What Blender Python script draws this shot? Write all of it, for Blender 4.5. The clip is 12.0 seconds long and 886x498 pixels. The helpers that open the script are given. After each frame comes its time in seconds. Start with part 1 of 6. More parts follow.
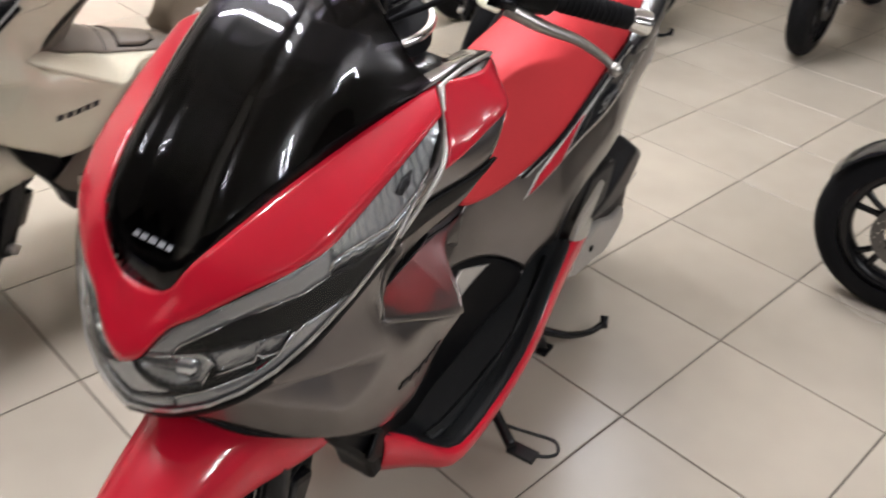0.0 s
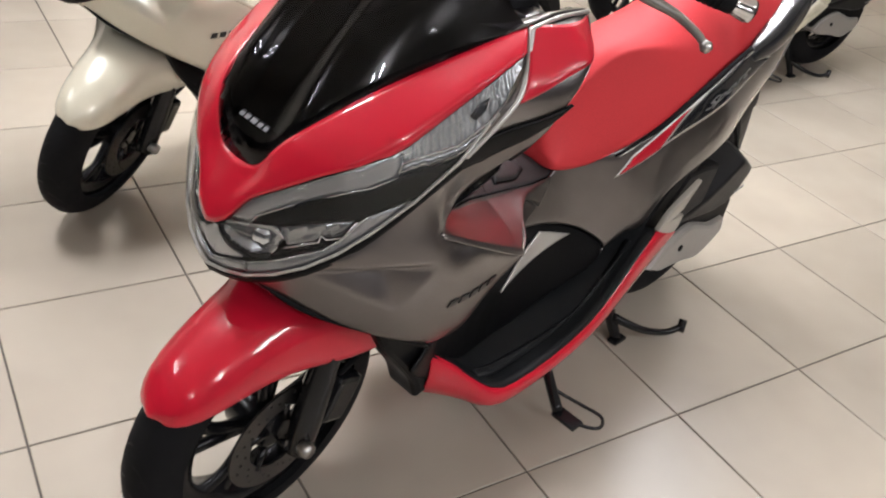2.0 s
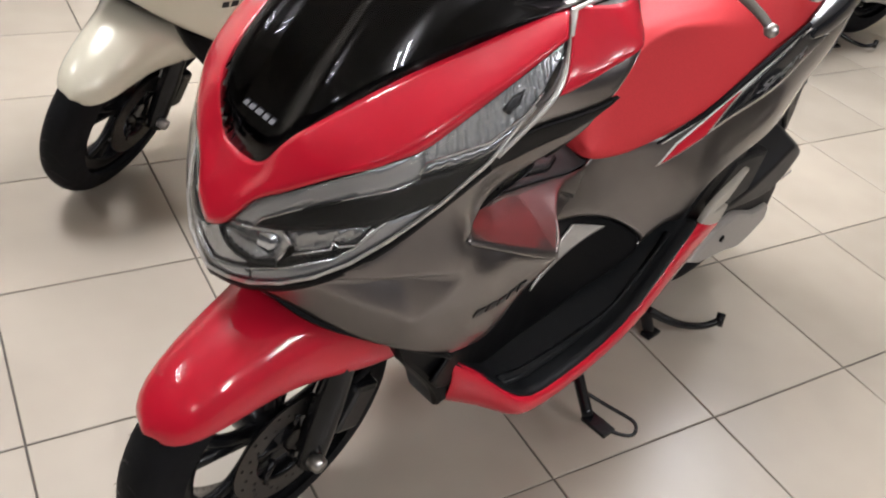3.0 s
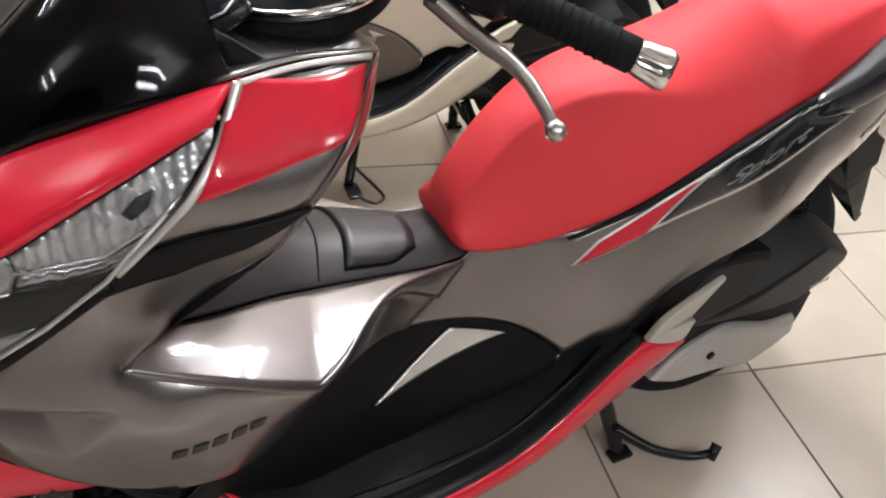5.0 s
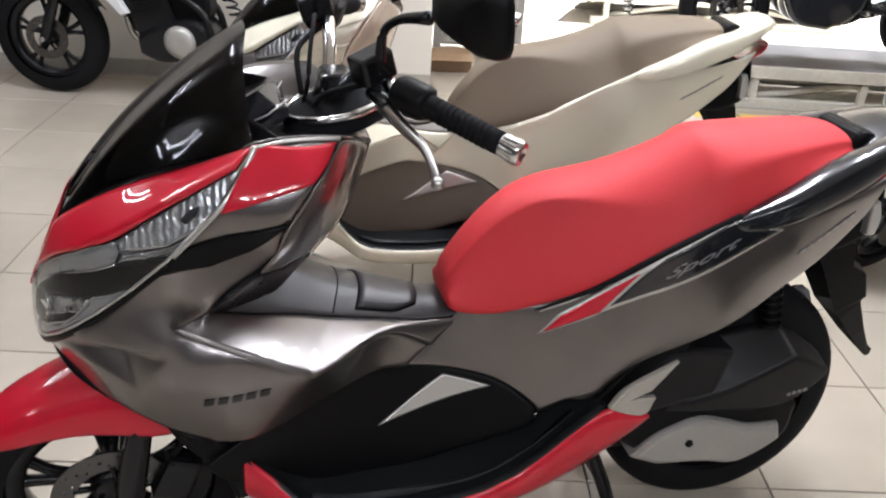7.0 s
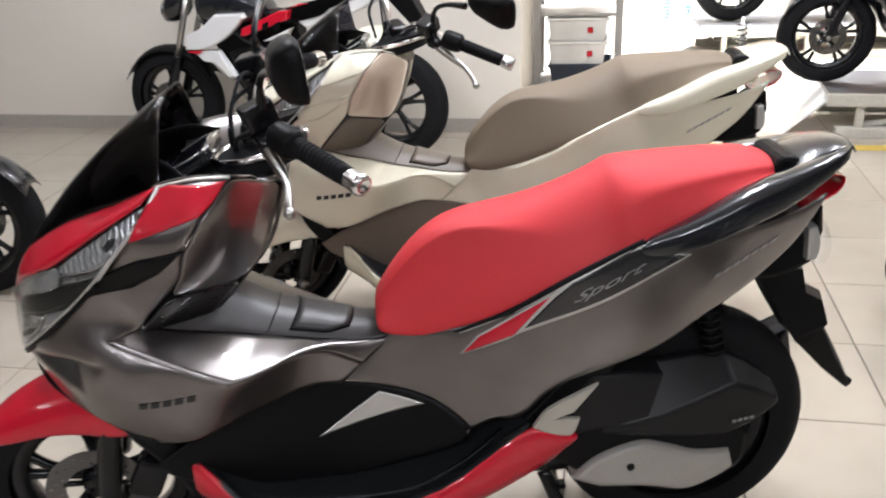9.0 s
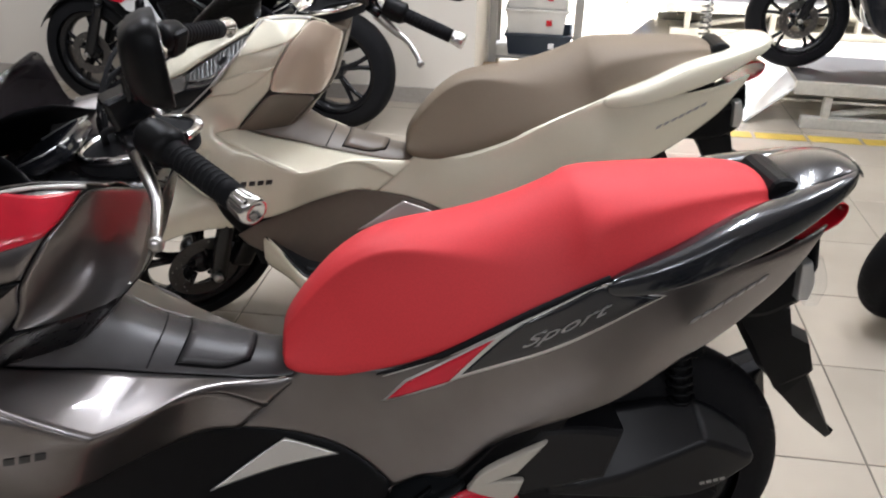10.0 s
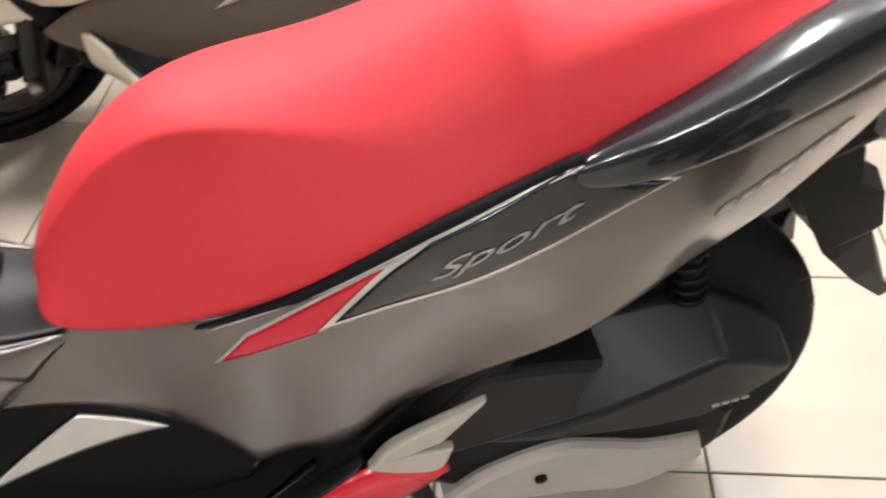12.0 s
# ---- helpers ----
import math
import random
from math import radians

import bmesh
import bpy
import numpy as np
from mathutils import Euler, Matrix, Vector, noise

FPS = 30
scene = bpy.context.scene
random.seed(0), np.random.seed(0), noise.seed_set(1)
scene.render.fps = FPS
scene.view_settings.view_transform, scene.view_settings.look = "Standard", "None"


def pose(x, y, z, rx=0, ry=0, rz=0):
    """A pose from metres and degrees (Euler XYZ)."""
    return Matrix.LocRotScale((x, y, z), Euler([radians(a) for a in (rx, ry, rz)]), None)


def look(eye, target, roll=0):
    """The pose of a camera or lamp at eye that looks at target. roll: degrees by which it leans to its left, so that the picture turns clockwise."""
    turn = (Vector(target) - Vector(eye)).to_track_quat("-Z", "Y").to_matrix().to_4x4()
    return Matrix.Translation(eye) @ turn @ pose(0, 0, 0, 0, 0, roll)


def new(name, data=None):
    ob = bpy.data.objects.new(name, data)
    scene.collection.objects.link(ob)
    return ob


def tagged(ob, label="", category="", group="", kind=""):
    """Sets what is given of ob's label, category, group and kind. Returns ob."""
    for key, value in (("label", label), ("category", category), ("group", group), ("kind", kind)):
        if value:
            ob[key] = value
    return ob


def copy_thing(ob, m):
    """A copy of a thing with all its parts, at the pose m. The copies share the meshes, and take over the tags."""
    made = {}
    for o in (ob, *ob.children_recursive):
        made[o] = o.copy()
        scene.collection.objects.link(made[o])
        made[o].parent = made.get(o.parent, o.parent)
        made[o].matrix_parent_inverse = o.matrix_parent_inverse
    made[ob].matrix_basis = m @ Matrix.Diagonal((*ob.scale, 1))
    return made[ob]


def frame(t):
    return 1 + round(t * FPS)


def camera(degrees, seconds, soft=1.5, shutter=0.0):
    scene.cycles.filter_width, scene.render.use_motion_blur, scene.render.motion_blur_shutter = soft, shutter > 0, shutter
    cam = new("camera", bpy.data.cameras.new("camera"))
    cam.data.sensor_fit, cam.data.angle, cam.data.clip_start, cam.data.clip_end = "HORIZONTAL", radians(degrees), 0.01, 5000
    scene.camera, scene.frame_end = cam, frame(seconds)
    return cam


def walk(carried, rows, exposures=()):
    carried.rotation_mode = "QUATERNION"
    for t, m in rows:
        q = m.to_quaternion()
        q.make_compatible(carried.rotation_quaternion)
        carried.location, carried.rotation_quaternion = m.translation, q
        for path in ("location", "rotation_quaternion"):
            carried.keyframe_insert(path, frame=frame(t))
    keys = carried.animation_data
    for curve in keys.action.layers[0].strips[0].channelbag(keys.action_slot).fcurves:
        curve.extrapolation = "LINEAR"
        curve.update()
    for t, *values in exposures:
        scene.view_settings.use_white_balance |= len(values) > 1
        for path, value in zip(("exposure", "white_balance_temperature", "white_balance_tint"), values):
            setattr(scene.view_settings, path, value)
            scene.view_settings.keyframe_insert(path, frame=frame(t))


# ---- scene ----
from mathutils import geometry

cam = camera(54.2, 12.0, soft=2.0, shutter=0.3)
PATH = [
    (0, (-1.432, -0.713, 1.408), (-0.203, 0.436, 0.327), 5.1),
    (0.5, (-1.445, -0.913, 1.409), (-0.486, 0.49, 0.354), 3.2),
    (1, (-1.441, -0.979, 1.399), (-0.536, 0.495, 0.396), 4.1),
    (1.5, (-1.431, -0.963, 1.389), (-0.517, 0.475, 0.343), 4.2),
    (2, (-1.443, -0.893, 1.368), (-0.441, 0.451, 0.277), 10.6),
    (2.5, (-1.446, -0.807, 1.35), (-0.425, 0.486, 0.216), 13.9),
    (2.7, (-1.429, -0.774, 1.341), (-0.426, 0.509, 0.18), 13.2),
    (4.3, (-0.95, -0.762, 1.381), (-0.309, 0.787, 0.29), 3.5),
    (4.5, (-0.883, -0.736, 1.366), (-0.258, 0.798, 0.246), 5.9),
    (5, (-0.719, -0.673, 1.351), (-0.2, 0.816, 0.121), 7.9),
    (5.5, (-0.532, -0.805, 1.36), (-0.31, 0.792, 0.177), 3.7),
    (6, (-0.427, -0.921, 1.413), (-0.411, 0.82, 0.429), -0.5),
    (6.5, (-0.444, -1.06, 1.444), (-0.429, 0.737, 0.566), 0.3),
    (7, (-0.449, -1.175, 1.433), (-0.381, 0.611, 0.534), 3.7),
    (7.2, (-0.427, -1.193, 1.427), (-0.352, 0.575, 0.497), 3.7),
    (8.8, (0.068, -1.338, 1.475), (-0.31, 0.446, 0.653), -4.6),
    (9, (0.059, -1.283, 1.47), (-0.287, 0.514, 0.662), -2.4),
    (9.5, (0.019, -1.079, 1.465), (-0.203, 0.727, 0.636), 2.7),
    (10, (0.038, -0.947, 1.444), (-0.185, 0.827, 0.549), 1.4),
    (10.5, (0.108, -0.74, 1.399), (-0.297, 0.951, 0.41), -1.7),
    (10.6, (0.115, -0.701, 1.385), (-0.322, 0.961, 0.362), -2.3),
    (11, (0.103, -0.574, 1.328), (-0.41, 0.928, 0.112), -3.5),
    (11.5, (0.016, -0.424, 1.285), (-0.309, 0.978, -0.104), -0.6),
    (12, (0.068, -0.312, 1.276), (-0.023, 1.093, -0.145), -1.1),
]
walk(cam, [(t, look(eye, target, roll)) for t, eye, target, roll in PATH],
     [(0.0, -0.05, 6350, 10), (1.0, 0.1, 6400, 10), (2.5, 0.1, 6400, 10), (4.5, 0.15, 6150, 10), (5.0, 0.2, 6400, 10), (5.5, 0.18, 6550, 10), (6.0, 0.4, 6250, 9), (6.5, 0.05, 6100, 9), (7.0, -0.08, 6100, 9),
      (8.8, -0.05, 6150, 9), (9.5, -0.22, 6100, 9), (10.5, -0.36, 6100, 9), (11.0, -0.2, 6250, 10), (11.5, 0.35, 6550, 10), (12.0, 0.5, 6600, 10)])

# ---- light ----
world = bpy.data.worlds.new("showroom_air")
scene.world = world
world.use_nodes = True
world.node_tree.nodes["Background"].inputs[0].default_value = (0.75, 0.85, 1.0, 1)
world.node_tree.nodes["Background"].inputs[1].default_value = 0.3
scene.view_settings.exposure = 0.0


def area(name, x, y, z, sx, sy, power, colour=(1, 0.96, 0.9), rx=0, ry=0, rz=0):
    lamp = bpy.data.lights.new(name, "AREA")
    lamp.shape, lamp.size, lamp.size_y, lamp.energy, lamp.color = "RECTANGLE", sx, sy, power, colour
    ob = new(name, lamp)
    ob.matrix_world = pose(x, y, z, rx, ry, rz)
    return ob


# ---- materials ----
def shader(name, colour, rough=0.5, metal=0.0, coat=0.0, grain=0.0, grain_scale=60.0, bump=0.0, bump_scale=300.0, stain=0.0, stain_scale=4.0,
           spec=0.5, coat_rough=0.05):
    m = bpy.data.materials.new(name)
    m.use_nodes = True
    nt = m.node_tree
    b = nt.nodes["Principled BSDF"]
    b.inputs["Base Color"].default_value = (*colour, 1)
    b.inputs["Roughness"].default_value = rough
    b.inputs["Metallic"].default_value = metal
    b.inputs["Coat Weight"].default_value = coat
    b.inputs["Coat Roughness"].default_value = coat_rough
    b.inputs["Specular IOR Level"].default_value = spec
    tc = nt.nodes.new("ShaderNodeTexCoord")
    last = None
    for amount, scale, detail in ((grain, grain_scale, 6), (stain, stain_scale, 3)):
        if amount <= 0:
            continue
        n = nt.nodes.new("ShaderNodeTexNoise")
        n.inputs["Scale"].default_value, n.inputs["Detail"].default_value = scale, detail
        nt.links.new(tc.outputs["Object"], n.inputs["Vector"])
        r = nt.nodes.new("ShaderNodeMapRange")
        r.inputs["From Min"].default_value, r.inputs["From Max"].default_value = 0.3, 0.7
        r.inputs["To Min"].default_value, r.inputs["To Max"].default_value = 1 - amount, 1 + amount * 0.5
        nt.links.new(n.outputs["Fac"], r.inputs["Value"])
        mx = nt.nodes.new("ShaderNodeMix")
        mx.data_type, mx.blend_type = "RGBA", "MULTIPLY"
        mx.inputs["Factor"].default_value = 1.0
        mx.inputs["A"].default_value = (*colour, 1)
        if last:
            nt.links.new(last, mx.inputs["A"])
        nt.links.new(r.outputs["Result"], mx.inputs["B"])
        last = mx.outputs["Result"]
        rr = nt.nodes.new("ShaderNodeMapRange")
        rr.inputs["To Min"].default_value, rr.inputs["To Max"].default_value = max(rough * 0.8, 0), min(rough * 1.25, 1)
        nt.links.new(n.outputs["Fac"], rr.inputs["Value"])
        nt.links.new(rr.outputs["Result"], b.inputs["Roughness"])
    if last:
        nt.links.new(last, b.inputs["Base Color"])
    if bump > 0:
        n = nt.nodes.new("ShaderNodeTexNoise")
        n.inputs["Scale"].default_value, n.inputs["Detail"].default_value = bump_scale, 4
        nt.links.new(tc.outputs["Object"], n.inputs["Vector"])
        bp = nt.nodes.new("ShaderNodeBump")
        bp.inputs["Strength"].default_value, bp.inputs["Distance"].default_value = bump, 0.001
        nt.links.new(n.outputs["Fac"], bp.inputs["Height"])
        nt.links.new(bp.outputs["Normal"], b.inputs["Normal"])
    return m


def clear(name, colour=(1, 1, 1), see=0.85, rough=0.03, gloss=0.04):
    """Thin transparent plastic: see-through with a glossy skin."""
    m = bpy.data.materials.new(name)
    m.use_nodes = True
    nt = m.node_tree
    nt.nodes.remove(nt.nodes["Principled BSDF"])
    out = nt.nodes["Material Output"]
    t, g, d = nt.nodes.new("ShaderNodeBsdfTransparent"), nt.nodes.new("ShaderNodeBsdfGlossy"), nt.nodes.new("ShaderNodeBsdfDiffuse")
    t.inputs[0].default_value = (*colour, 1)
    g.inputs["Roughness"].default_value = rough
    d.inputs[0].default_value = (*[c * 0.5 for c in colour], 1)
    a, f, c = nt.nodes.new("ShaderNodeMixShader"), nt.nodes.new("ShaderNodeLayerWeight"), nt.nodes.new("ShaderNodeMixShader")
    p, k = nt.nodes.new("ShaderNodeMath"), nt.nodes.new("ShaderNodeMath")
    a.inputs[0].default_value = 1 - see
    f.inputs["Blend"].default_value = 0.5
    p.operation, k.operation = "POWER", "MULTIPLY_ADD"
    p.inputs[1].default_value, k.inputs[1].default_value, k.inputs[2].default_value = 5.0, 0.7, gloss
    nt.links.new(f.outputs["Facing"], p.inputs[0])
    nt.links.new(p.outputs[0], k.inputs[0])
    nt.links.new(t.outputs[0], a.inputs[1])
    nt.links.new(d.outputs[0], a.inputs[2])
    nt.links.new(k.outputs[0], c.inputs[0])
    nt.links.new(a.outputs[0], c.inputs[1])
    nt.links.new(g.outputs[0], c.inputs[2])
    nt.links.new(c.outputs[0], out.inputs[0])
    return m


RED = shader("red_gloss_paint", (0.56, 0.006, 0.026), 0.45, 0.0, 1.0, grain=0.05, grain_scale=900, spec=0.15, coat_rough=0.03)
# stain on the grey: dust smears, with streaky reflections also put into the colour
GREY = shader("bronze_grey_metallic_paint", (0.20, 0.185, 0.180), 0.31, 0.97, 1.0, coat_rough=0.06, grain=0.07, grain_scale=1200, stain=0.14, stain_scale=7)
CREAM = shader("pearl_cream_paint", (0.77, 0.735, 0.585), 0.26, 0.1, 1.0, grain=0.03, grain_scale=900)
SEATRED = shader("red_vinyl_seat", (0.65, 0.036, 0.044), 0.58, spec=0.42, bump=0.25, bump_scale=900, grain=0.06, grain_scale=300, stain=0.05)
SEATBROWN = shader("taupe_vinyl_seat", (0.175, 0.136, 0.093), 0.6, bump=0.25, bump_scale=900, grain=0.06, grain_scale=300, stain=0.06)
BROWN = shader("taupe_plastic", (0.135, 0.110, 0.085), 0.42, bump=0.15, bump_scale=1200, grain=0.05)
BEIGE = shader("pearl_beige_paint", (0.66, 0.555, 0.44), 0.28, 0.15, 0.8, grain=0.03, grain_scale=900)
BLACK = shader("black_textured_plastic", (0.0045, 0.0045, 0.005), 0.42, grain=0.15, grain_scale=25, spec=0.14)
CASE = shader("charcoal_moulded_plastic", (0.008, 0.008, 0.009), 0.42, grain=0.12, grain_scale=30, spec=0.27)
TUNNEL = shader("charcoal_satin_plastic", (0.032, 0.030, 0.031), 0.36, bump=0.12, bump_scale=1500, grain=0.08)
GLOSSBLACK = shader("gloss_black_paint", (0.012, 0.013, 0.016), 0.12, 0, 0.8)
DARKGREY = shader("dark_blue_grey_metallic_paint", (0.020, 0.022, 0.027), 0.18, 0.4, 1.0, grain=0.05, grain_scale=900)
RUBBER = shader("black_tyre_rubber", (0.008, 0.008, 0.009), 0.75, spec=0.15, bump=0.4, bump_scale=400, grain=0.15, grain_scale=40)
MAT = shader("black_rubber_floor_mat", (0.010, 0.011, 0.012), 0.34, bump=0.15, bump_scale=700, spec=0.22)
CHROME = shader("polished_chrome", (0.82, 0.82, 0.82), 0.1, 1.0)
SILVER = shader("silver_paint", (0.62, 0.61, 0.58), 0.32, 0.6, 0.4, grain=0.04, grain_scale=900)
STEEL = shader("brushed_steel", (0.5, 0.49, 0.47), 0.3, 1.0, grain=0.1, grain_scale=200)
DISC = shader("dark_ground_steel", (0.15, 0.147, 0.145), 0.32, 1.0, grain=0.1, grain_scale=200)
CASTALU = shader("cast_aluminium", (0.42, 0.405, 0.375), 0.42, 0.4, grain=0.05, grain_scale=150, bump=0.08, stain=0.06, stain_scale=9)
HEEL = shader("champagne_satin_paint", (0.47, 0.445, 0.39), 0.42, 0.3, grain=0.04, grain_scale=900)
BLACKMETAL = shader("black_enamel_metal", (0.007, 0.007, 0.008), 0.25, 0.0, 0.2, spec=0.25)
WHITEPAINT = shader("white_gloss_paint", (0.75, 0.75, 0.74), 0.25, 0, 0.8)
GUIDE = shader("frosted_light_guide", (0.36, 0.355, 0.355), 0.25, 0.6, 0.8)


def ribbed(name, colour, scale, rough=0.15, metal=0.9):
    """A reflector with fine moulded ribs."""
    m = shader(name, colour, rough, metal)
    nt = m.node_tree
    tc, w, bp = nt.nodes.new("ShaderNodeTexCoord"), nt.nodes.new("ShaderNodeTexWave"), nt.nodes.new("ShaderNodeBump")
    w.bands_direction = "X"
    w.inputs["Scale"].default_value, w.inputs["Distortion"].default_value, w.inputs["Detail Scale"].default_value = scale, 3.5, 2.5
    bp.inputs["Strength"].default_value, bp.inputs["Distance"].default_value = 0.60, 0.004
    nt.links.new(tc.outputs["Object"], w.inputs["Vector"])
    nt.links.new(w.outputs["Fac"], bp.inputs["Height"])
    nt.links.new(bp.outputs["Normal"], nt.nodes["Principled BSDF"].inputs["Normal"])
    return m


SIGNAL = ribbed("ribbed_signal_reflector", (0.62, 0.62, 0.61), 26, 0.24, 0.7)
REFLECTOR = shader("chromed_reflector", (0.46, 0.46, 0.47), 0.14, 0.9, bump=0.6, bump_scale=160)
LENS = clear("clear_lens", (0.97, 0.98, 0.99), 1.0, gloss=0.02)
SMOKE = clear("smoked_acrylic", (0.23, 0.225, 0.255), 1.0, gloss=0.035)
REDLENS = shader("red_tail_lens", (0.5, 0.01, 0.02), 0.12, 0, 0.8)
GLASS = shader("mirror_glass", (0.8, 0.82, 0.85), 0.02, 1.0)
DASH = shader("black_satin_dash_plastic", (0.008, 0.008, 0.009), 0.28, coat=0.3, bump=0.05, bump_scale=1500, grain=0.1)
DIMBAR = shader("dim_grey_lettering", (0.16, 0.16, 0.17), 0.3, 0.5)
DIMSILVER = shader("worn_silver_print", (0.33, 0.33, 0.33), 0.3, 0.6)
DARKBAR = shader("dark_lettering", (0.01, 0.01, 0.011), 0.35)


# ---- mesh helpers ----
def part(name, bm, material, parent, label="", smooth=True, flip=False):
    """Links a bmesh as one mesh object under a thing or a part."""
    if flip:
        bmesh.ops.reverse_faces(bm, faces=bm.faces[:])
    me = bpy.data.meshes.new(name)
    bm.to_mesh(me)
    bm.free()
    if smooth:
        for p in me.polygons:
            p.use_smooth = True
    me.materials.append(material)
    ob = new(name, me)
    if parent:
        ob.parent = parent
    if label:
        ob["label"] = label
    return ob


def thing(name, m, label, category, group="", kind=""):
    ob = new(name)
    ob.matrix_world = m
    return tagged(ob, label, category, group, kind)


def spline(pts, closed=True, n=6):
    """A smooth line through points of any dimension; a point in a one-item wrapper [p] is a sharp corner."""
    sharp = [isinstance(p, list) for p in pts]
    P = [np.array(p[0] if s else p, float) for p, s in zip(pts, sharp)]
    k, out = len(P), []
    for i in range(k if closed else k - 1):
        a, b = P[i], P[(i + 1) % k]
        before = P[i - 1] if closed or i > 0 else a
        after = P[(i + 2) % k] if closed or i + 2 < k else b
        m1 = (b - a) if sharp[i] else (b - before) / 2
        m2 = (b - a) if sharp[(i + 1) % k] else (after - a) / 2
        d = np.linalg.norm(b - a)
        for m in (m1, m2):
            e = np.linalg.norm(m)
            if e > d * 1.3:
                m *= d * 1.3 / e
        for j in range(n):
            s = j / n
            out.append((2 * s**3 - 3 * s**2 + 1) * a + (s**3 - 2 * s**2 + s) * m1 + (3 * s**2 - 2 * s**3) * b + (s**3 - s**2) * m2)
    if not closed:
        out.append(P[-1])
    return out


def field(*tables):
    """A smooth half-width over the side view: thin-plate spline through (x, z, half_width)."""
    C = np.array([row for t in tables for row in t], float)
    X = C[:, :2]

    def phi(d2):
        return np.where(d2 > 1e-12, d2 * np.log(np.maximum(d2, 1e-12)) * 0.5, 0)

    k = len(X)
    K = phi(((X[:, None] - X[None]) ** 2).sum(-1)) + np.eye(k) * 2e-5
    Pm = np.hstack([np.ones((k, 1)), X])
    A = np.vstack([np.hstack([K, Pm]), np.hstack([Pm.T, np.zeros((3, 3))])])
    w = np.linalg.solve(A, np.concatenate([C[:, 2], np.zeros(3)]))

    def f(q):
        q = np.atleast_2d(q)
        return phi(((q[:, None] - X[None]) ** 2).sum(-1)) @ w[:k] + w[k] + q @ w[k + 1:]
    return f


def inside(q, poly):
    x, y = q[:, 0], q[:, 1]
    hit = np.zeros(len(q), bool)
    for a, b in zip(poly, np.roll(poly, -1, 0)):
        cond = (a[1] > y) != (b[1] > y)
        with np.errstate(divide="ignore", invalid="ignore"):
            xi = (b[0] - a[0]) * (y - a[1]) / (b[1] - a[1]) + a[0]
        hit ^= cond & (x < xi)
    return hit


def edge_distance(q, poly):
    best = np.full(len(q), 9.0)
    for a, b in zip(poly, np.roll(poly, -1, 0)):
        ab = b - a
        s = np.clip(((q - a) @ ab) / max(ab @ ab, 1e-12), 0, 1)
        best = np.minimum(best, np.linalg.norm(q - a - s[:, None] * ab, axis=1))
    return best


def fill(outline, step, holes=(), extra=()):
    """Triangles that fill a closed line evenly, as 2D points and faces."""
    loops = [np.array(outline)] + [np.array(h) for h in holes]
    lo, hi = loops[0].min(0), loops[0].max(0)
    gx, gz = np.meshgrid(np.arange(lo[0], hi[0], step), np.arange(lo[1], hi[1], step * 0.87))
    gx[1::2] += step / 2
    g = np.stack([gx.ravel(), gz.ravel()], 1)
    g = g[inside(g, loops[0]) & (edge_distance(g, loops[0]) > (0.010 if extra else 0) + step * 0.45)] if len(g) else g
    for h in loops[1:]:
        g = g[~inside(g, h) & (edge_distance(g, h) > step * 0.45)]
    verts, faces = [], []
    for lp in loops:
        faces.append(list(range(len(verts), len(verts) + len(lp))))
        verts += [Vector(p) for p in lp]
    verts += [Vector(p) for r in extra for p in r] + [Vector(p) for p in g]
    edges = [(f[i - 1], f[i]) for f in faces for i in range(len(f))]
    r = geometry.delaunay_2d_cdt(verts, edges, [], 2, 1e-5)
    return np.array([[v.x, v.y] for v in r[0]]), list({tuple(sorted(f)): f for f in r[2]}.values())


def panel(name, outline, half, material, parent, side=-1, off=0.0, step=0.013, thick=0.005, roll=0.004, label="", n=6):
    """A curved cover: a side-view outline (x, z) laid on a half-width field, with rounded rim and thickness."""
    line = np.array(spline(outline, True, n))
    dense = []
    for a, b in zip(line, np.roll(line, -1, 0)):
        k = max(1, int(np.linalg.norm(b - a) / 0.008))
        dense += [a + (b - a) * i / k for i in range(k) if np.linalg.norm(b - a) > 1e-5]
    line = np.array(dense)
    t = np.roll(line, -1, 0) - np.roll(line, 1, 0)
    t /= np.maximum(np.linalg.norm(t, axis=1), 1e-9)[:, None]
    turn = math.copysign(1, float(np.sum(line[:, 0] * np.roll(line[:, 1], -1) - np.roll(line[:, 0], -1) * line[:, 1])))
    rings = [line + np.stack([-t[:, 1], t[:, 0]], 1) * turn * o for o in (0.004, 0.010)]
    rings = [r[inside(r, line) & (edge_distance(r, line) > 0.93 * o)] for r, o in zip(rings, (0.004, 0.010))]
    q, faces = fill(line, step, extra=rings)
    d = edge_distance(q, line)
    y = half(q) + off - roll * np.clip(1 - d / 0.010, 0, 1) ** 2
    bm = bmesh.new()
    vs = [bm.verts.new((p[0], side * yy, p[1])) for p, yy in zip(q, y)]
    for f in faces:
        try:
            bm.faces.new([vs[i] for i in f])
        except ValueError:
            pass
    bm.normal_update()
    total = sum(f.normal.y * f.calc_area() for f in bm.faces)
    ob = part(name, bm, material, parent, label, flip=total * side < 0)
    s = ob.modifiers.new("thickness", "SOLIDIFY")
    s.thickness, s.offset = thick, -1
    return ob


def both(name, outline, half, material, parent, **kw):
    return [panel(name, outline, half, material, parent, side, **kw) for side in (-1, 1)]


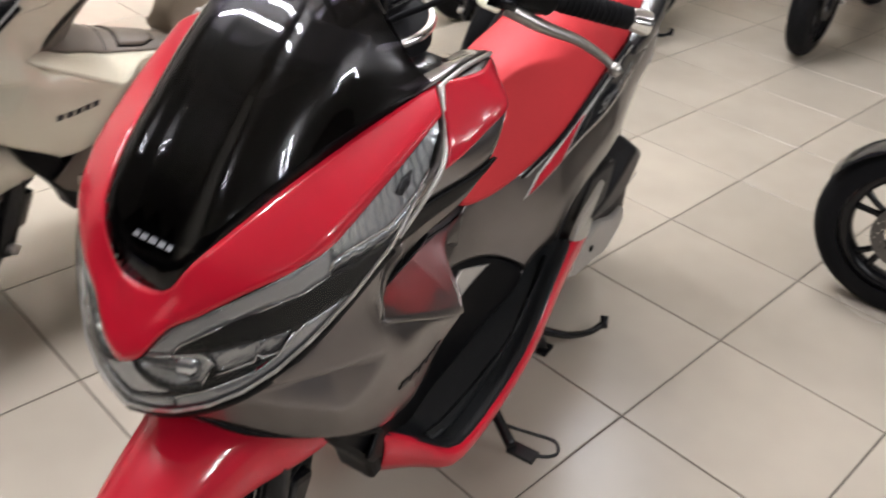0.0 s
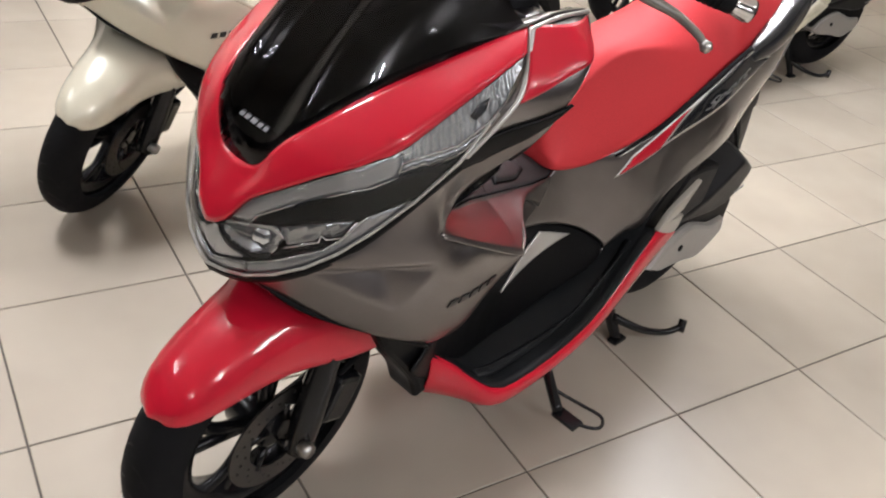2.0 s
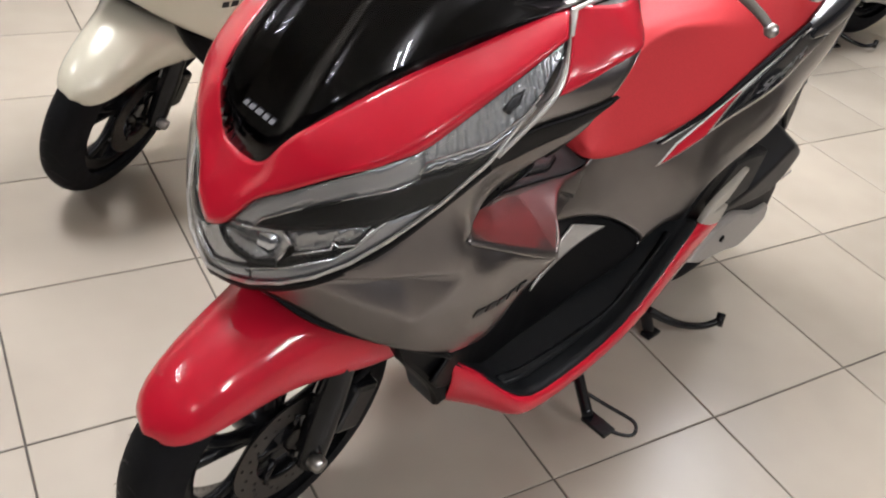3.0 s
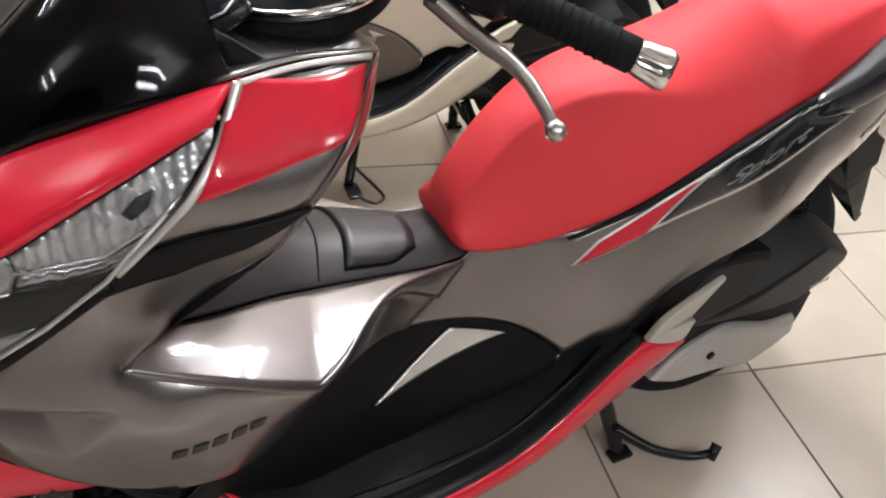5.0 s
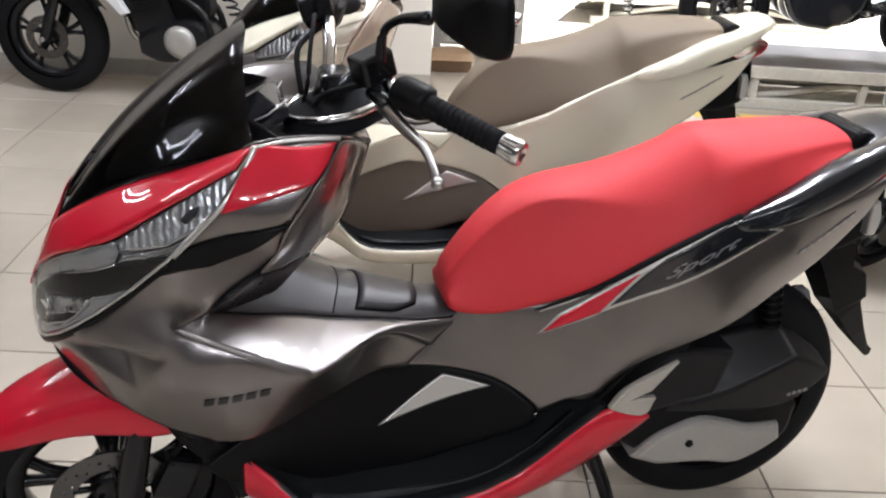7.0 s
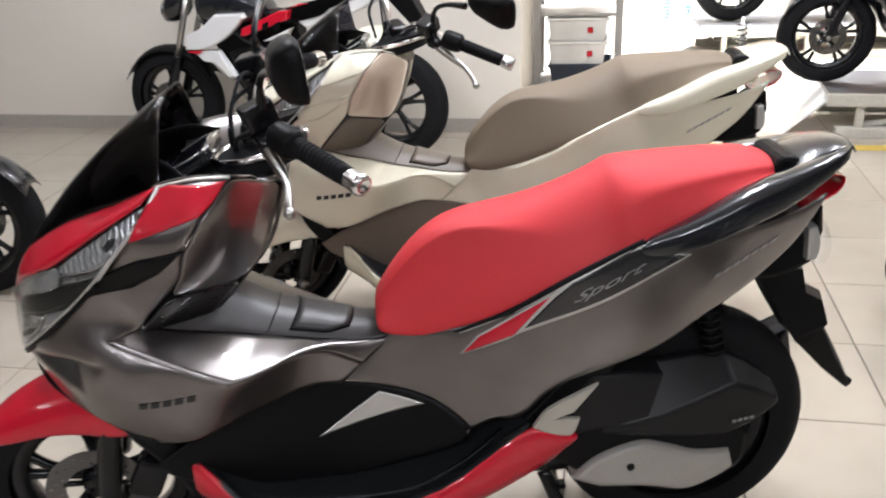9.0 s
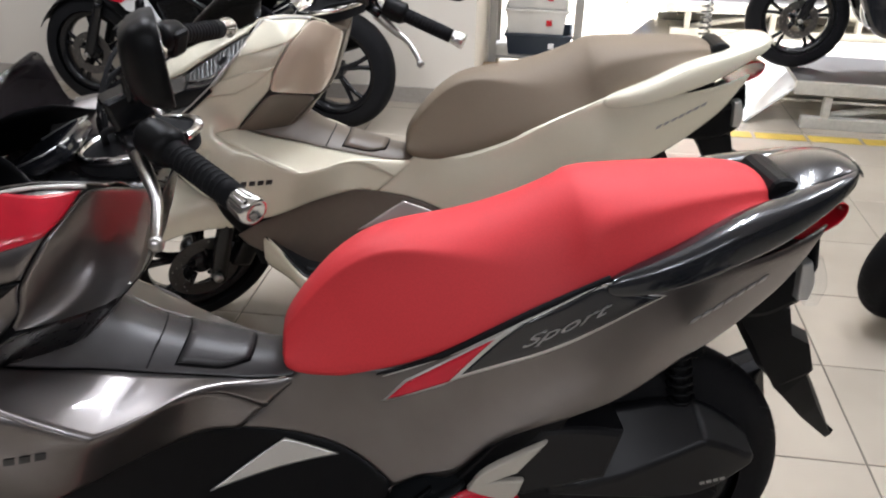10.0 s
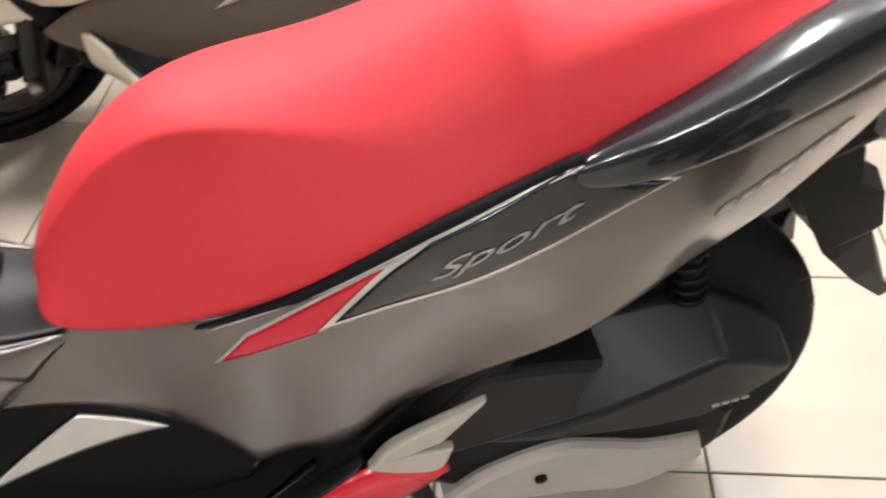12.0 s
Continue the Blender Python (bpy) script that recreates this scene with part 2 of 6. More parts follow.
def loft(name, rows, material, parent, label="", closed=False, thick=0.0, caps=False, subsurf=0, smooth=True, flip=False, sharp=(), sharp_rows=()):
    bm = bmesh.new()
    grid = [[bm.verts.new(tuple(p)) for p in row] for row in rows]
    k = len(grid[0])
    for a, b in zip(grid, grid[1:]):
        for i in range(k if closed else k - 1):
            j = (i + 1) % k
            bm.faces.new((a[i], a[j], b[j], b[i]))
    if sharp or sharp_rows:
        crease = bm.edges.layers.float.new("crease_edge")
        for i in sharp:
            for a, b in zip(grid[1:-4], grid[2:-3]):
                bm.edges.get((a[i], b[i]))[crease] = 0.72
        for r in sharp_rows:
            for i in range(3, k - 4):
                bm.edges.get((grid[r][i], grid[r][i + 1]))[crease] = 0.5
    if caps:
        bm.faces.new(grid[0][::-1])
        bm.faces.new(grid[-1])
    bmesh.ops.remove_doubles(bm, verts=bm.verts[:], dist=1e-5)
    if caps or closed:
        bmesh.ops.recalc_face_normals(bm, faces=bm.faces[:])
    ob = part(name, bm, material, parent, label, smooth, flip)
    if thick:
        s = ob.modifiers.new("thickness", "SOLIDIFY")
        s.thickness, s.offset = thick, 0
    if subsurf:
        s = ob.modifiers.new("round", "SUBSURF")
        s.levels = s.render_levels = subsurf
    return ob


def ring_points(c, axis, up, rx, ry, n):
    axis = Vector(axis).normalized()
    u = Vector(up)
    u = (u - axis * u.dot(axis)).normalized()
    v = axis.cross(u)
    return [Vector(c) + u * (math.cos(2 * math.pi * i / n) * rx) + v * (math.sin(2 * math.pi * i / n) * ry) for i in range(n)]


def tube(name, pts, radius, material, parent, label="", n=12, smooth_path=True):
    """A bent rod; radius is one number or one for each point."""
    k = len(pts)
    rad = [radius] * k if isinstance(radius, (int, float)) else list(radius)
    if smooth_path and k > 2:
        line = spline([(*p, r) for p, r in zip(pts, rad)], False, 5)
    else:
        line = [np.array((*p, r)) for p, r in zip(pts, rad)]
    rows = []
    for i, p in enumerate(line):
        a, b = line[max(i - 1, 0)][:3], line[min(i + 1, len(line) - 1)][:3]
        d = Vector(b - a)
        up = (0, 0, 1) if abs(d.normalized().z) < 0.9 else (1, 0, 0)
        rows.append(ring_points(p[:3], d, up, p[3], p[3], n))
    return loft(name, rows, material, parent, label, closed=True, caps=True)


def lathe(name, profile, centre, axis, material, parent, label="", n=40, up=(0, 0, 1)):
    """Turned round an axis: profile of (radius, distance along the axis)."""
    rows = [ring_points(Vector(centre) + Vector(axis).normalized() * d, axis, up, max(r, 1e-4), max(r, 1e-4), n) for r, d in profile]
    return loft(name, rows, material, parent, label, closed=True, caps=profile[0][0] < 0.002)


def box(name, centre, size, material, parent, label="", bevel=0.004, turn=(0, 0, 0), seg=2, taper=1.0):
    bm = bmesh.new()
    bmesh.ops.create_cube(bm, size=1)
    for v in bm.verts:
        k = taper if v.co.z > 0 else 1
        v.co = (v.co.x * size[0] * k, v.co.y * size[1] * k, v.co.z * size[2])
    if bevel:
        bmesh.ops.bevel(bm, geom=bm.edges[:], offset=bevel, segments=seg, affect="EDGES", profile=0.5)
    bmesh.ops.transform(bm, matrix=pose(*centre, *turn), verts=bm.verts[:])
    return part(name, bm, material, parent, label, smooth=False)


def slab(name, outline, y0, y1, material, parent, label="", bevel=0.004, n=4):
    """A side-view outline (x, z) extruded from y0 to y1."""
    line = spline(outline, True, n)
    bm = bmesh.new()
    f = bm.faces.new([bm.verts.new((p[0], y0, p[1])) for p in line])
    g = bmesh.ops.extrude_face_region(bm, geom=[f])
    for v in g["geom"]:
        if isinstance(v, bmesh.types.BMVert):
            v.co.y = y1
    bmesh.ops.recalc_face_normals(bm, faces=bm.faces[:])
    if bevel:
        es = [e for e in bm.edges if abs(e.verts[0].co.y - e.verts[1].co.y) < 1e-6]
        bmesh.ops.bevel(bm, geom=es, offset=bevel, segments=2, affect="EDGES", profile=0.5)
    return part(name, bm, material, parent, label, smooth=False)

# ---- the scooter: x runs from the front axle to the rear, y to its right side, z up ----
FRONT_A = [(-0.10, 0.60, 0.03), (-0.06, 0.63, 0.125), (-0.012, 0.68, 0.196), (0.043, 0.722, 0.222), (0.122, 0.80, 0.247), (0.215, 0.875, 0.272),
           (0.235, 0.905, 0.283), (0.283, 0.98, 0.236), (0.396, 0.99, 0.243), (0.361, 0.951, 0.294), (0.345, 0.926, 0.304), (0.316, 0.877, 0.300), (0.28, 0.926, 0.288), (0.298, 0.83, 0.282), (0.18, 0.56, 0.266), (0.29, 0.57, 0.264),
           (0.148, 0.69, 0.262), (0.352, 0.60, 0.268)]
FRONT_B = [(0.0, 0.50, 0.15), (0.16, 0.473, 0.235), (0.21, 0.465, 0.24), (0.25, 0.48, 0.25), (0.38, 0.49, 0.195), (0.49, 0.50, 0.137), (0.556, 0.487, 0.116),
           (0.22, 0.66, 0.264), (0.30, 0.622, 0.268), (0.41, 0.596, 0.228), (0.47, 0.592, 0.165), (0.53, 0.575, 0.128), (0.60, 0.53, 0.110), (0.20, 0.705, 0.226),
           (0.27, 0.775, 0.250)]
WING = [(0.150, -0.256, 0.696), (0.22, -0.264, 0.662), (0.30, -0.268, 0.622), [(0.357, -0.266, 0.594)], (0.41, -0.222, 0.590), (0.47, -0.165, 0.592), (0.53, -0.128, 0.575), (0.60, -0.110, 0.53)]
TOP_EDGE = [(0.195, -0.212, 0.700), (0.27, -0.175, 0.664), (0.34, -0.145, 0.640), (0.40, -0.125, 0.618), (0.47, -0.112, 0.601), (0.54, -0.100, 0.585), (0.60, -0.093, 0.575), (0.665, -0.083, 0.576)]
REAR_A = [(0.56, 0.484, 0.112), (0.66, 0.54, 0.10), (0.65, 0.625, 0.085), (0.81, 0.57, 0.150), (0.80, 0.63, 0.135), (0.986, 0.68, 0.175), (1.0, 0.70, 0.178),
          (1.16, 0.767, 0.188), (1.23, 0.785, 0.19), (1.29, 0.73, 0.193), (1.07, 0.52, 0.185)]
REAR_B = [(0.90, 0.41, 0.180), (0.81, 0.40, 0.163), (0.72, 0.43, 0.128), (0.95, 0.55, 0.180), (1.45, 0.80, 0.15), (1.55, 0.86, 0.10), (1.62, 0.89, 0.05),
          (1.30, 0.63, 0.165), (1.45, 0.75, 0.14), (1.15, 0.62, 0.20)]
PANEL_W = [(0.15, 0.40, 0.23), (0.25, 0.44, 0.205), (0.38, 0.49, 0.165), (0.497, 0.38, 0.138), (0.718, 0.424, 0.122), (0.81, 0.39, 0.158), (0.75, 0.345, 0.155),
           (0.56, 0.484, 0.108), (0.3, 0.3, 0.19), (0.5, 0.25, 0.15), (0.9, 0.35, 0.17), (0.15, 0.3, 0.23)]
front_skin, rear_half, panel_half = field(FRONT_A, FRONT_B), field(REAR_A, REAR_B), field(PANEL_W)


def front_half(q):
    """The fairing's half-width, with the pressed crease that runs back under the lamp."""
    q = np.atleast_2d(q)
    x, z = q[:, 0], q[:, 1]
    a, b, low = np.array((-0.045, 0.654)), np.array((0.140, 0.656)), np.array((0.085, 0.584))

    def beside(p, r):
        d = (r - p) / np.linalg.norm(r - p)
        return (x - p[0]) * -d[1] + (z - p[1]) * d[0]

    ledge = a[1] + (x - a[0]) * (b[1] - a[1]) / (b[0] - a[0])
    deep = np.maximum(np.minimum(beside(a, low), beside(low, b)), 0)
    deep = np.where(z > ledge, np.maximum(np.minimum(beside(a, low), beside(low, b)) - 2 * (z - ledge), 0) * np.clip(1 - (z - ledge) / 0.010, 0, 1) ** 1.5, deep)
    return front_skin(q) - np.minimum(deep * 0.62, 0.028)


def mirrored(line):
    """A line from the middle to one side, as a whole line from side to side."""
    return [(p[0], -p[1], p[2]) for p in line[::-1]] + [tuple(p) for p in line[1:]]


def wheel(parent, centre, outer, width, rim_r, material_rim, disc_side=0, edge=None):
    """Tyre with grooves, cast wheel with five forked spokes and a brake disc."""
    cx, cy, cz = centre
    w = thing_part("wheel", parent, centre)
    half = width / 2
    prof = []
    for i in range(15):
        a = math.pi * (i / 14 - 0.5)
        prof.append((rim_r + 0.008 + (outer - rim_r - 0.008) * abs(math.cos(a)) ** 0.62, math.sin(a) * half))
    lathe("tyre", prof, (0, 0, 0), (0, 1, 0), RUBBER, w, n=56)
    bm = bmesh.new()
    for i in range(26):
        a = 2 * math.pi * i / 26
        for s in (-1, 1):
            pts = []
            for j in range(5):
                u = j / 4
                yy = s * half * (0.12 + 0.62 * u)
                r = rim_r + 0.008 + (outer - rim_r - 0.008) * math.sqrt(max(0, 1 - (yy / half) ** 2)) ** 0.62 + 0.0008
                ang = a + 0.16 * u + (0.12 if s > 0 else 0) - 0.05 * math.sin(u * 3)
                pts.append((ang, yy, r))
            for (a1, y1, r1), (a2, y2, r2) in zip(pts, pts[1:]):
                q = [bm.verts.new((math.cos(aa) * rr, yy, math.sin(aa) * rr)) for aa, yy, rr in
                     ((a1, y1, r1), (a2, y2, r2), (a2 + 0.018, y2, r2), (a1 + 0.018, y1, r1))]
                bm.faces.new(q)
    part("tread_groove", bm, BLACK, w)["kind"] = "stuff"
    bm = bmesh.new()
    for i in range(70):
        a, yy = 2 * math.pi * (i + 0.3 * math.sin(i * 7.1)) / 70, half * (0.30, -0.52, 0.66, -0.22)[i % 4]
        r = rim_r + 0.008 + (outer - rim_r - 0.008) * math.sqrt(1 - (yy / half) ** 2) ** 0.62
        ring = [bm.verts.new((math.cos(a + da) * (r - 0.001), yy + dy, math.sin(a + da) * (r - 0.001))) for da, dy in ((-0.003, -0.0005), (0.003, -0.0005), (0, 0.0009))]
        tip = bm.verts.new((math.cos(a + 0.006) * (r + 0.0055), yy, math.sin(a + 0.006) * (r + 0.0055)))
        for k in range(3):
            bm.faces.new((ring[k], ring[(k + 1) % 3], tip))
    part("moulding_nub", bm, RUBBER, w)["kind"] = "stuff"
    lathe("rim", [(rim_r - 0.022, -half * 0.62), (rim_r + 0.006, -half * 0.72), (rim_r + 0.012, -half * 0.66), (rim_r - 0.008, -half * 0.5), (rim_r - 0.020, 0),
                  (rim_r - 0.008, half * 0.5), (rim_r + 0.012, half * 0.66), (rim_r + 0.006, half * 0.72), (rim_r - 0.022, half * 0.62), (rim_r - 0.03, 0),
                  (rim_r - 0.022, -half * 0.62)], (0, 0, 0), (0, 1, 0), material_rim, w, n=48)
    if edge:
        for y in (-1, 1):
            lathe("rim_edge", [(rim_r - 0.006, y * half * 0.66), (rim_r + 0.010, y * half * 0.74), (rim_r + 0.013, y * half * 0.70), (rim_r - 0.004, y * half * 0.60)], (0, 0, 0), (0, 1, 0), edge, w, "polished rim edge", n=48)
    lathe("hub", [(0.0, -0.05), (0.034, -0.05), (0.042, -0.035), (0.042, 0.035), (0.034, 0.05), (0.0, 0.05)], (0, 0, 0), (0, 1, 0), material_rim, w, n=24)
    for i in range(5):
        a = 2 * math.pi * i / 5 + 0.3
        for da in (-0.17, 0.17):
            p0 = (math.cos(a) * 0.035, -0.012, math.sin(a) * 0.035)
            p1 = (math.cos(a + da * 0.6) * rim_r * 0.6, -0.016, math.sin(a + da * 0.6) * rim_r * 0.6)
            p2 = (math.cos(a + da) * (rim_r - 0.012), -0.008, math.sin(a + da) * (rim_r - 0.012))
            tube("spoke", [p0, p1, p2], [0.015, 0.011, 0.013], material_rim, w, n=8)
    if disc_side:
        outer_l = [(math.cos(t) * 0.110, math.sin(t) * 0.110) for t in np.linspace(0, 2 * math.pi, 60, endpoint=False)]
        holes = [[(math.cos(t) * 0.068, math.sin(t) * 0.068) for t in np.linspace(0, 2 * math.pi, 30, endpoint=False)]]
        for i in range(36):
            a, r = 2 * math.pi * i / 36, (0.078, 0.088, 0.098)[i % 3]
            holes.append([(math.cos(a) * r + math.cos(t) * 0.0032, math.sin(a) * r + math.sin(t) * 0.0032) for t in np.linspace(0, 2 * math.pi, 8, endpoint=False)])
        q, faces = fill(outer_l, 0.02, holes)
        bm = bmesh.new()
        vs = [bm.verts.new((p[0], disc_side * 0.062, p[1])) for p in q]
        H = [np.array(h) for h in holes]
        for f in faces:
            mid = q[list(f)].mean(0)[None]
            if not any(inside(mid, h)[0] for h in H):
                bm.faces.new([vs[i] for i in f])
        d = part("brake_disc", bm, DISC, w, "drilled steel brake disc", smooth=False)
        s = d.modifiers.new("thickness", "SOLIDIFY")
        s.thickness, s.offset = 0.004, 0
        for i in range(5):
            a = 2 * math.pi * i / 5
            tube("disc_bracket", [(math.cos(a) * 0.035, disc_side * 0.056, math.sin(a) * 0.035), (math.cos(a + 0.25) * 0.074, disc_side * 0.061, math.sin(a + 0.25) * 0.074)], 0.007, BLACKMETAL, w, n=6)
    return w


def thing_part(name, parent, at=(0, 0, 0)):
    """A part that is itself made of pieces."""
    ob = new(name)
    ob.parent = parent
    ob.location = at
    return ob


def strip(name, rail_a, rail_b, material, parent, bulge=0.0, out=0.0, rows=7, thick=0.004, label="", n=5, split=False):
    """A curved band between two lines that run from the middle of the nose to one side; built across both sides."""
    A, B = spline(rail_a, False, n), spline(rail_b, False, n)
    grid = []
    for i in range(rows):
        s = i / (rows - 1)
        line = []
        for p, q in zip(A, B):
            m = p * (1 - s) + q * s
            k = bulge * 4 * s * (1 - s) + out
            v = np.array([-0.75, -1.0 if m[1] < -0.03 else 0.0, 0.35])
            line.append(m + v / np.linalg.norm(v) * k)
        grid.append(line if split else mirrored(line))
    if split:
        loft(name, [[(p[0], -p[1], p[2]) for p in row] for row in grid], material, parent, label, thick=thick, flip=True)
    return loft(name, grid, material, parent, label, thick=thick)


# lines of the nose, from the middle to the left side
SCREEN_EDGE = [(-0.046, 0, 0.764), (-0.041, -0.062, 0.776), (-0.015, -0.113, 0.832), (0.081, -0.156, 0.894), (0.189, -0.186, 0.937), (0.283, -0.230, 0.983)]
COWL_EDGE = [(-0.080, 0, 0.672), (-0.070, -0.076, 0.717), (-0.024, -0.152, 0.785), (0.042, -0.211, 0.831), (0.148, -0.238, 0.898), (0.259, -0.254, 0.960)]
LAMP_EDGE = [(-0.090, 0, 0.598), (-0.074, -0.095, 0.614), (-0.030, -0.172, 0.656), (0.041, -0.222, 0.718), (0.152, -0.262, 0.820), (0.252, -0.268, 0.938)]
RED_U = (0.0, 0.25, 0.5, 0.75, 0.95, 1.1, 1.35, 1.6, 2.0, 2.5, 3.0, 3.2, 3.4, 3.7, 4.0, 4.4, 5.0)
RED_S = (0.05, 0.06, 0.03, -0.09, -0.18, -0.20, -0.14, -0.06, 0.0, 0.0, 0.02, 0.07, 0.10, 0.09, 0.08, 0.07, 0.02)


def rail_at(rail, u):
    """The point of a smooth rail at u, counted in its control points."""
    line = spline(rail, False, 24)
    k = min(max(u, 0) * 24, len(line) - 1.001)
    i = int(k)
    return line[i] * (1 - k + i) + line[i + 1] * (k - i)


def lamp_at(u, share, out=0.0):
    """A point of the headlight's skin: u runs from the nose to the side, share from the cowl's edge down to the lamp's foot."""
    if share < 0:
        m = rail_at(COWL_EDGE, u) * (1 + share) - rail_at(SCREEN_EDGE, u) * share
    else:
        m = rail_at(COWL_EDGE, u) * (1 - share) + rail_at(LAMP_EDGE, u) * share
    v = np.array([-0.75, -min(1.0, abs(m[1]) / 0.03), 0.35])
    return m + v / np.linalg.norm(v) * out


def lamp_piece(name, outline, material, parent, out=0.0, label="", step=0.007, dish=0.0):
    """A piece of the headlight cut to an outline of (u, share), on both sides of the nose."""
    scale = np.array([0.085, 0.10])
    line = np.array([np.array(p) * scale for p in outline])
    dense = []
    for a, b in zip(line, np.roll(line, -1, 0)):
        k = max(1, int(np.linalg.norm(b - a) / 0.005))
        dense += [a + (b - a) * i / k for i in range(k)]
    dense = np.array(dense)
    q, faces = fill(dense, step)
    d = edge_distance(q, dense)
    for side in (1, -1):
        bm = bmesh.new()
        vs = []
        for p, e in zip(q, d):
            w = lamp_at(p[0] / 0.085, p[1] / 0.10, out - dish * min(1.0, e / 0.02))
            vs.append(bm.verts.new((w[0], side * w[1], w[2])))
        for f in faces:
            try:
                bm.faces.new([vs[i] for i in f])
            except ValueError:
                pass
        bm.normal_update()
        facing = sum(f.normal.x * f.calc_area() for f in bm.faces)
        ob = part(name, bm, material, parent, label, flip=facing > 0)
        k = ob.modifiers.new("thickness", "SOLIDIFY")
        k.thickness, k.offset = 0.002, -1


def lamp_line(name, points, radius, material, parent, out=0.0):
    for side in (1, -1):
        pts = [lamp_at(u, v, out) for u, v in points]
        tube(name, [(p[0], side * p[1], p[2]) for p in pts], radius, material, parent, n=6, smooth_path=False)


def red_share(u):
    return float(np.interp(u, RED_U, RED_S))


def lettering(name, parent, width, height, material, m, pieces=5):
    """A row of plain bars the size of a word."""
    bm = bmesh.new()
    step = width / pieces
    for i in range(pieces):
        g = bmesh.ops.create_cube(bm, size=1)
        for v in g["verts"]:
            v.co = (v.co.x * step * 0.72 + (i - (pieces - 1) / 2) * step, v.co.y * height, v.co.z * 0.0015)
    ob = part(name, bm, material, parent, smooth=False)
    ob.matrix_local = m
    return ob


def print_on(name, parent, half, x, z, width, height, material, side=-1, off=0.002, along=0.0, pieces=5, slant=0.0):
    """A row of plain bars that lie on a cover's curved skin."""
    bm = bmesh.new()
    step, ca, sa = width / pieces, math.cos(along), math.sin(along)
    for i in range(pieces):
        u0, tops, lows = (i - pieces / 2 + 0.14) * step, [], []
        for k in range(4):
            for v in (-height / 2, height / 2):
                u = u0 + step * 0.24 * k + slant * v
                q = [[x + u * ca - v * sa, z + u * sa + v * ca]]
                y = float(half(q)[0])
                tops.append(bm.verts.new((q[0][0], side * (y + off + 0.001), q[0][1])))
                lows.append(bm.verts.new((q[0][0], side * (y + off - 0.003), q[0][1])))
        for k in range(3):
            a, b, c, d = tops[2 * k], tops[2 * k + 1], tops[2 * k + 3], tops[2 * k + 2]
            bm.faces.new((a, d, c, b))
            for e, f in ((2 * k, 2 * k + 2), (2 * k + 3, 2 * k + 1)):
                bm.faces.new((tops[e], lows[e], lows[f], tops[f]))
    bmesh.ops.holes_fill(bm, edges=[e for e in bm.edges if e.is_boundary], sides=0)
    bmesh.ops.recalc_face_normals(bm, faces=bm.faces[:])
    return part(name, bm, material, parent, smooth=False)


STEER = radians(9.6)


def steered(angle):
    """A turn of the fork about the raked steering axis."""
    foot, top = Vector((-0.086, 0, 0)), Vector((0.454, 0, 0.891))
    return Matrix.Translation(foot) @ Matrix.Rotation(angle, 4, top) @ Matrix.Translation(-foot)


def slim(top, skip):
    """Draws the covers 25 mm in towards the middle plane on both sides."""
    for ob in top.children_recursive:
        if not ob.data or ob in skip or ob.parent in skip:
            continue
        m, p = ob.matrix_basis.copy(), ob.parent
        while p is not top:
            m, p = p.matrix_basis @ m, p.parent
        inv = m.inverted()
        for v in ob.data.vertices:
            w = m @ v.co
            k = min(abs(w.y) / 0.11, 1)
            w.y -= math.copysign(0.025 * k * k * (3 - 2 * k), w.y)
            v.co = inv @ w


